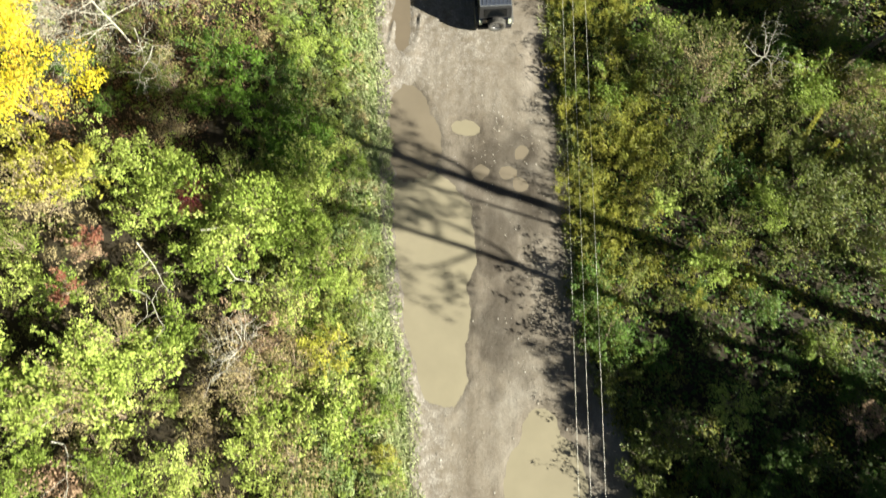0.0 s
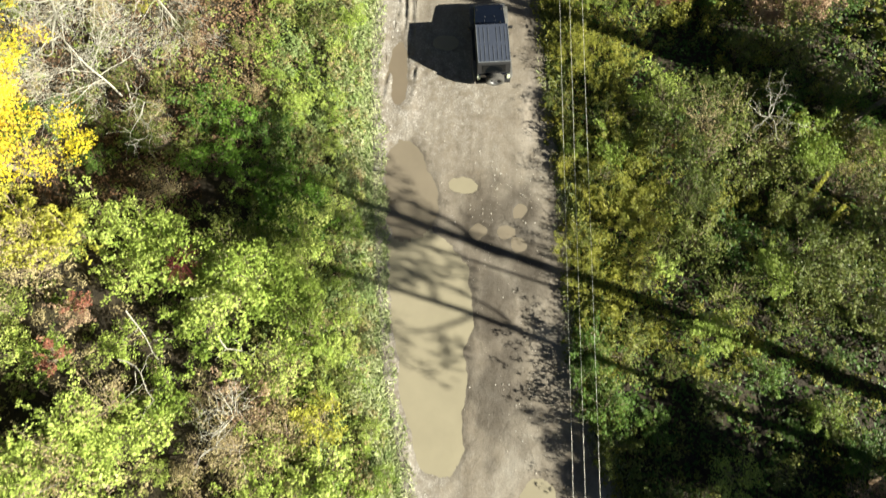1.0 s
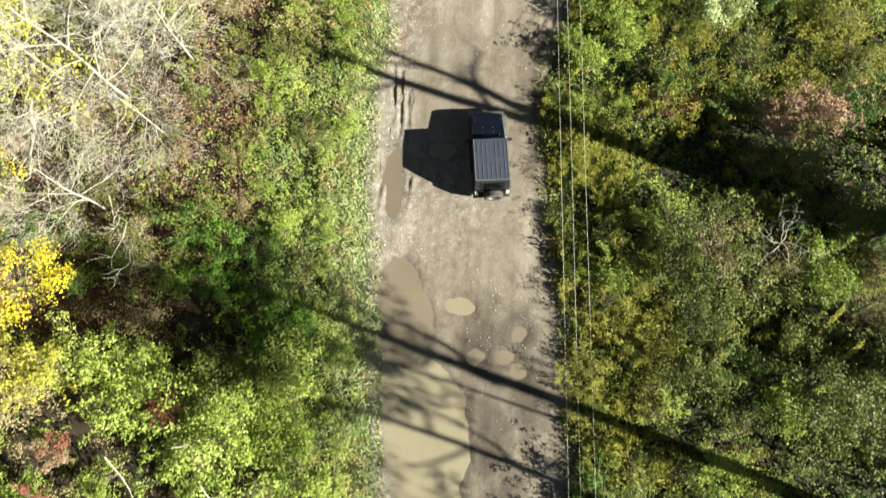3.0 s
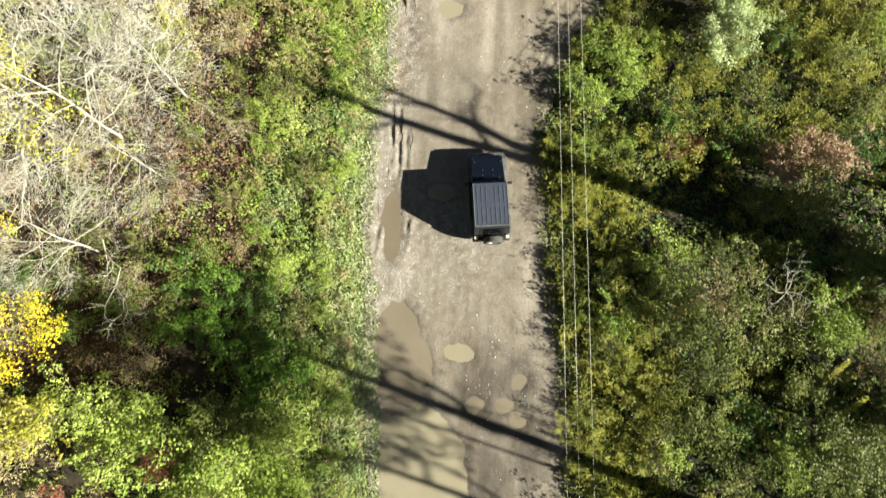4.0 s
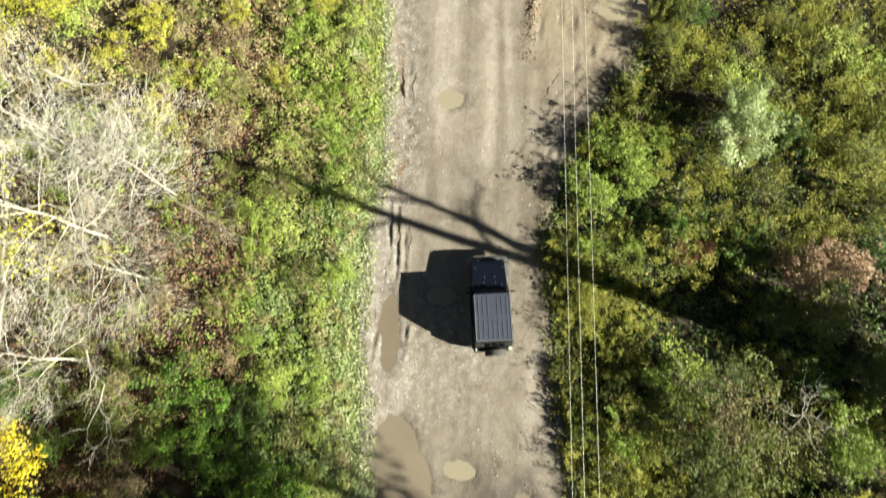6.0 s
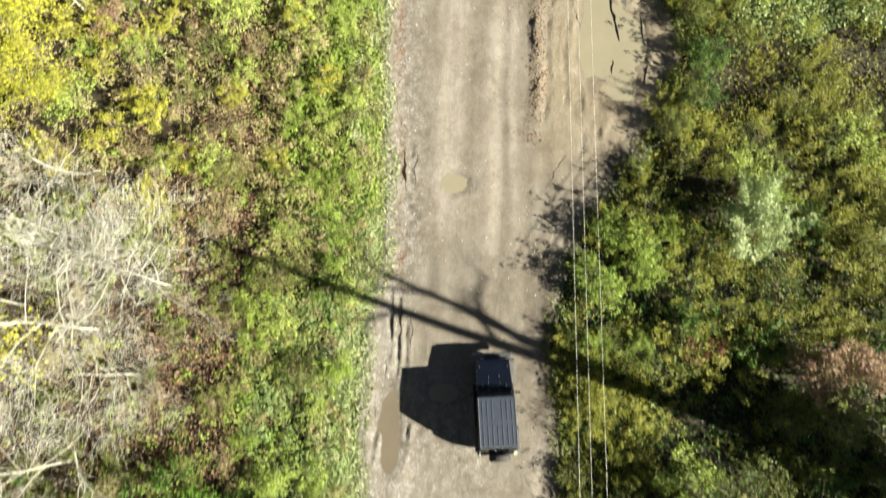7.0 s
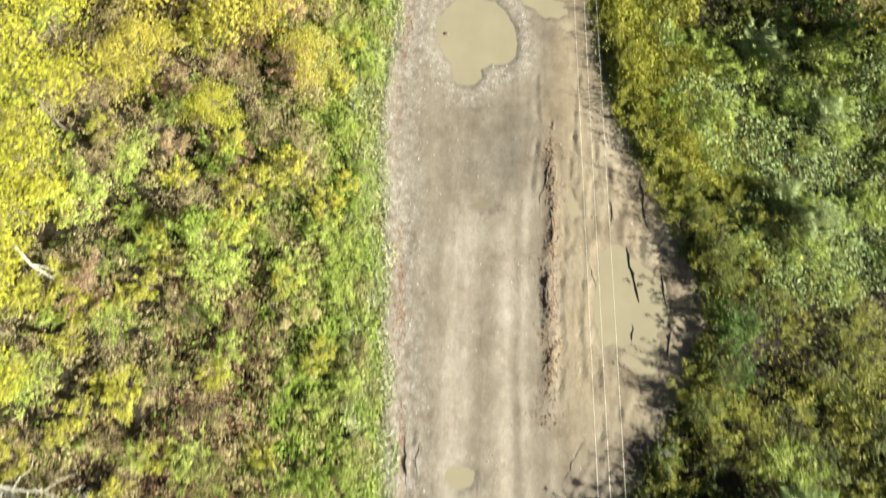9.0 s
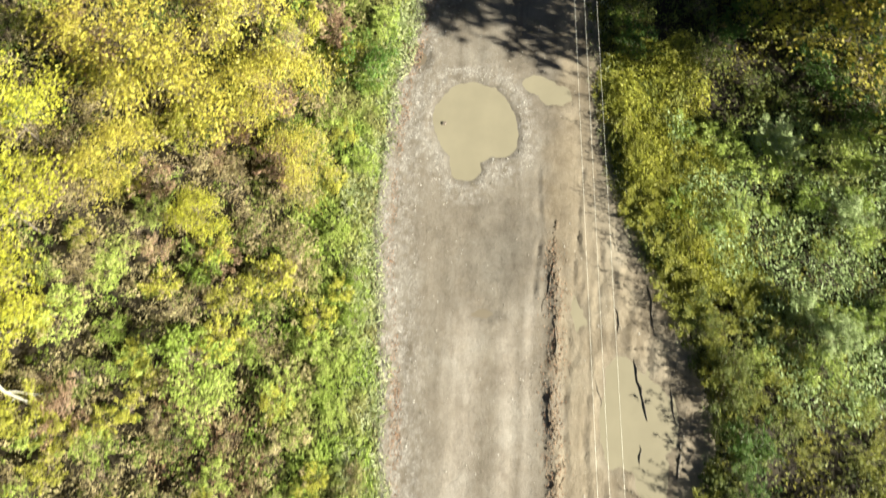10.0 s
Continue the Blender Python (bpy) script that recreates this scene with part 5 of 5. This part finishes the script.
def prism(profile, x0, x1, taper=0.0, edge=0.02, bm=None):
    """A side profile of (y, z) points, drawn out from x0 to x1; taper narrows it towards the top."""
    bm = bm or bmesh.new()
    zs = [z for _, z in profile]
    lo, hi = min(zs), max(zs)
    cx = (x0 + x1) / 2

    def put(x, y, z):
        return bm.verts.new((cx + (x - cx) * (1 - taper * (z - lo) / max(hi - lo, 1e-6)), y, z))

    a, b = [put(x0, y, z) for y, z in profile], [put(x1, y, z) for y, z in profile]
    made = [bm.faces.new(a), bm.faces.new(b[::-1])]
    k = len(profile)
    made += [bm.faces.new((a[i], b[i], b[(i + 1) % k], a[(i + 1) % k])) for i in range(k)]
    bmesh.ops.recalc_face_normals(bm, faces=made)
    if edge:
        es = list({e for f in made for e in f.edges})
        bmesh.ops.bevel(bm, geom=es, offset=edge, segments=2, profile=0.6, affect="EDGES")
    return bm


def box(cx, cy, cz, sx, sy, sz, edge=0.012):
    return prism([(cy - sy / 2, cz - sz / 2), (cy + sy / 2, cz - sz / 2), (cy + sy / 2, cz + sz / 2), (cy - sy / 2, cz + sz / 2)], cx - sx / 2, cx + sx / 2, 0, edge)


def lathe(profile, segments=32):
    """A ring turned round the x axis from (x, radius) points."""
    bm = bmesh.new()
    rings = []
    for k in range(segments):
        a = k / segments * math.tau
        rings.append([bm.verts.new((x, math.cos(a) * r, math.sin(a) * r)) for x, r in profile])
    for k in range(segments):
        p, q = rings[k], rings[(k + 1) % segments]
        for i in range(len(profile) - 1):
            bm.faces.new((p[i], p[i + 1], q[i + 1], q[i]))
    bmesh.ops.recalc_face_normals(bm, faces=bm.faces[:])
    return bm


def wheel(car, name, m):
    hub = new(name, None)
    bm = lathe([(-0.10, 0.23), (-0.13, 0.27), (-0.135, 0.36), (-0.11, 0.395), (0.11, 0.395), (0.135, 0.36), (0.13, 0.27), (0.10, 0.23)])
    for k in range(26):
        a = k / 26 * math.tau
        for sx in (-0.075, 0.0, 0.075):
            aa = a + (0.12 if sx == 0 else 0)
            lug = bmesh.ops.create_cube(bm, size=1.0)["verts"]
            bmesh.ops.scale(bm, verts=lug, vec=(0.06, 0.055, 0.022))
            bmesh.ops.translate(bm, verts=lug, vec=(sx, 0, 0.402))
            bmesh.ops.rotate(bm, verts=lug, cent=(0, 0, 0), matrix=Matrix.Rotation(aa, 3, "X"))
    me = bpy.data.meshes.new(name)
    hub_bm = lathe([(0.06, 0.0), (0.07, 0.05), (0.05, 0.08), (-0.02, 0.10), (-0.02, 0.0)], 20)
    hub_bm.to_mesh(me)
    hub_bm.free()
    me.materials.append(M_STEEL)
    bpy.data.objects.remove(hub)
    hub = new(name, me)
    hub.parent = car
    hub.matrix_local = m
    part("tyre", bm, M_RUBBER, hub, "knobbly black all-terrain tyre")
    bm = lathe([(0.11, 0.235), (0.095, 0.215), (0.03, 0.205), (-0.09, 0.215), (-0.09, 0.235)])
    for k in range(5):
        spoke = bmesh.ops.create_cube(bm, size=1.0)["verts"]
        bmesh.ops.scale(bm, verts=spoke, vec=(0.035, 0.075, 0.17))
        bmesh.ops.translate(bm, verts=spoke, vec=(0.045, 0, 0.135))
        bmesh.ops.rotate(bm, verts=spoke, cent=(0, 0, 0), matrix=Matrix.Rotation(k / 5 * math.tau, 3, "X"))
    part("rim", bm, M_RIM, hub, "five-spoke alloy rim")
    return hub


def off_road_vehicle():
    car = new("off_road_vehicle", None)
    tagged(car, "dark navy four-door off-road vehicle with grey hardtop on the dirt road", "car")
    part("chassis", box(0, 0.0, 0.48, 0.86, 4.1, 0.16, 0.02), M_BLACK, car)
    tub = part("body", prism([(-1.93, 0.52), (0.80, 0.52), (0.80, 1.16), (0.72, 1.19), (-1.93, 1.19), (-1.97, 1.05)], -0.79, 0.79, 0.03, 0.03), M_PAINT, car, "navy painted body tub")
    hood_bm = prism([(0.74, 0.72), (2.02, 0.72), (2.03, 1.04), (1.95, 1.09), (1.4, 1.145), (0.74, 1.20)], -0.79, 0.79, 0.03, 0.0)
    for v in hood_bm.verts:
        v.co.x *= 1 - 0.10 * (v.co.y - 0.74) / 1.3
    bmesh.ops.bevel(hood_bm, geom=hood_bm.edges[:], offset=0.04, segments=3, profile=0.6, affect="EDGES")
    hood = part("hood", hood_bm, M_PAINT, car, "glossy navy hood")
    for sx in (-1, 1):
        part("hood_latch", box(sx * 0.60, 1.72, 1.12, 0.05, 0.10, 0.05, 0.01), M_BLACK, hood)
        part("hood_hinge", box(sx * 0.50, 0.86, 1.20, 0.06, 0.16, 0.03, 0.008), M_BLACK, hood)
        part("washer_nozzle", box(sx * 0.25, 1.02, 1.19, 0.035, 0.04, 0.025, 0.008), M_STEEL, hood)
        part("hood_bumper", box(sx * 0.22, 1.28, 1.165, 0.04, 0.05, 0.03, 0.01), M_STEEL, hood)
    part("cowl_vent", box(0, 0.83, 1.205, 0.46, 0.07, 0.02, 0.006), M_STEEL, hood)
    grille = part("grille", prism([(2.02, 0.70), (2.075, 0.72), (2.06, 1.06), (2.02, 1.08)], -0.58, 0.58, 0, 0.015), M_PAINT, car)
    for k in range(7):
        part("slot", box(-0.24 + 0.08 * k, 2.075, 0.90, 0.045, 0.02, 0.24, 0.005), M_BLACK, grille)
    for sx in (-1, 1):
        lamp = lathe([(0.03, 0.0), (0.02, 0.06), (0.0, 0.09), (-0.05, 0.09)], 20)
        bmesh.ops.rotate(lamp, verts=lamp.verts, cent=(0, 0, 0), matrix=Matrix.Rotation(radians(90), 3, "Z"))
        bmesh.ops.translate(lamp, verts=lamp.verts, vec=(sx * 0.44, 2.08, 0.90))
        part("headlight", lamp, M_LAMP, grille, "round clear headlight")
    bumper = part("front_bumper", prism([(2.10, 0.50), (2.34, 0.52), (2.36, 0.66), (2.30, 0.72), (2.08, 0.72)], -0.86, 0.86, 0, 0.03), M_STEEL, car, "dusty steel front bumper")
    part("winch_hoop", prism([(2.16, 0.72), (2.22, 0.72), (2.20, 0.86), (2.15, 0.86)], -0.42, 0.42, 0.25, 0.015), M_BLACK, bumper)
    part("rear_bumper", prism([(-2.13, 0.50), (-1.95, 0.48), (-1.95, 0.70), (-2.13, 0.68)], -0.84, 0.84, 0, 0.03), M_BLACK, car)
    # windscreen, hardtop and its sides
    frame_bm = prism([(0.74, 1.17), (0.80, 1.17), (0.50, 1.72), (0.43, 1.72)], -0.76, 0.76, 0.06, 0.015)
    screen = part("windscreen_frame", frame_bm, M_PAINT, car)
    part("windscreen", prism([(0.775, 1.24), (0.80, 1.24), (0.545, 1.68), (0.52, 1.68)], -0.66, 0.66, 0.04, 0.004), M_GLASS, screen, "dark raked windscreen")
    for sx in (-0.28, 0.22):
        w = box(0, 0, 0, 0.50, 0.02, 0.02, 0.004)
        bmesh.ops.rotate(w, verts=w.verts, cent=(0, 0, 0), matrix=Matrix.Rotation(radians(8), 3, "Y"))
        bmesh.ops.translate(w, verts=w.verts, vec=(sx, 0.815, 1.25))
        part("wiper", w, M_BLACK, screen)
    top = part("hardtop", prism([(-1.94, 1.17), (0.44, 1.17), (0.40, 1.70), (0.46, 1.74), (0.40, 1.80), (-0.6, 1.835), (-1.66, 1.81), (-1.73, 1.74)], -0.80, 0.80, 0.025, 0.035), M_BLACK, car, "dark hardtop sides")
    roof = part("roof_panel", prism([(-1.67, 1.80), (0.42, 1.79), (0.42, 1.812), (-0.6, 1.85), (-1.67, 1.832)], -0.772, 0.772, 0, 0.008), M_TOP, car, "grey ribbed roof panel")
    for k in range(7):
        x = -0.60 + 0.20 * k
        part("rib", prism([(-1.58, 1.828), (-0.76, 1.840), (-0.76, 1.862), (-1.58, 1.850)], x - 0.020, x + 0.020, 0, 0.006), M_RIB, roof)
        if k in (0, 1, 2, 4, 5, 6):
            part("rib", prism([(-0.62, 1.838), (0.24, 1.812), (0.24, 1.836), (-0.62, 1.862)], x - 0.020, x + 0.020, 0, 0.006), M_RIB, roof)
    for sx in (-1, 1):
        part("roof_trim", prism([(-1.67, 1.826), (-0.6, 1.846), (0.42, 1.808), (0.42, 1.828), (-0.6, 1.866), (-1.67, 1.846)], sx * 0.752 - 0.014, sx * 0.752 + 0.014, 0, 0.004), M_TRIM, roof, "pale worn roof edge")
    part("roof_trim", box(0, -1.66, 1.838, 1.48, 0.035, 0.022, 0.005), M_TRIM, roof, "pale worn roof edge")
    part("rear_window", prism([(-1.915, 1.26), (-1.89, 1.26), (-1.76, 1.66), (-1.785, 1.66)], -0.56, 0.56, 0.03, 0.003), M_GLASS, top)
    for sx in (-1, 1):
        for name, y0, y1 in (("side_window", 0.34, -0.42), ("side_window", -0.52, -1.12), ("side_window", -1.22, -1.70)):
            g = prism([(y1, 1.25), (y0, 1.25), (y0 - 0.05, 1.66), (y1 + 0.02, 1.66)], -0.006, 0.006, 0, 0.002)
            bmesh.ops.rotate(g, verts=g.verts, cent=(0, 0, 1.25), matrix=Matrix.Rotation(radians(-3.0 * sx), 3, "Y"))
            bmesh.ops.translate(g, verts=g.verts, vec=(sx * 0.785, 0, 0))
            part(name, g, M_GLASS, top)
        for y0, y1 in ((0.66, -0.40), (-0.46, -1.16)):
            d = part("door", prism([(y1, 0.58), (y0, 0.58), (y0, 1.15), (y1, 1.15)], sx * 0.792 - 0.015, sx * 0.792 + 0.015, 0, 0.012), M_PAINT, car)
            part("handle", box(sx * 0.825, y1 + 0.14, 1.06, 0.035, 0.14, 0.04, 0.01), M_BLACK, d)
        part("front_fender", prism([(0.98, 0.70), (1.10, 0.86), (1.28, 0.93), (1.92, 0.93), (2.06, 0.86), (2.06, 0.82), (1.90, 0.885), (1.30, 0.885), (1.14, 0.82), (1.02, 0.68)], sx * 0.58, sx * 0.935, 0, 0.012), M_DUST, car, "flat black front fender")
        part("rear_fender", prism([(-1.98, 0.76), (-1.90, 0.88), (-1.76, 0.935), (-1.16, 0.935), (-1.02, 0.88), (-0.92, 0.70), (-0.96, 0.68), (-1.06, 0.84), (-1.18, 0.89), (-1.74, 0.89), (-1.86, 0.84), (-1.94, 0.74)], sx * 0.76, sx * 0.935, 0, 0.012), M_DUST, car, "flat black rear fender")
        part("rock_rail", box(sx * 0.82, 0.0, 0.50, 0.12, 1.9, 0.09, 0.02), M_BLACK, car)
        part("tail_light", box(sx * 0.71, -2.03, 0.98, 0.15, 0.13, 0.22, 0.02), M_TAIL, car, "pale tail light lens")
        mirror = part("mirror", box(sx * 0.97, 0.56, 1.27, 0.20, 0.10, 0.17, 0.03), M_BLACK, car, "black door mirror")
        part("mirror_arm", box(sx * 0.84, 0.58, 1.22, 0.12, 0.05, 0.04, 0.01), M_BLACK, mirror)
        for wy in (1.50, -1.46):
            wheel(car, "wheel", pose(sx * 0.79, wy, 0.395, 0, 0, 0 if sx > 0 else 180))
    wheel(car, "spare_wheel", pose(0.06, -2.20, 1.02, 0, 0, -90) @ Matrix.Scale(1.08, 4))
    part("spare_carrier", box(0.06, -2.04, 1.02, 0.24, 0.16, 0.24, 0.02), M_BLACK, car)
    part("tailgate", box(0, -1.975, 0.86, 1.30, 0.03, 0.58, 0.012), M_PAINT, car)
    return car


vehicle = off_road_vehicle()
vehicle.matrix_basis = pose(3.07, 20.12, -0.01, 0, 0, 5.6) @ Matrix.Diagonal((1.06, 1.0, 1.0, 1.0))
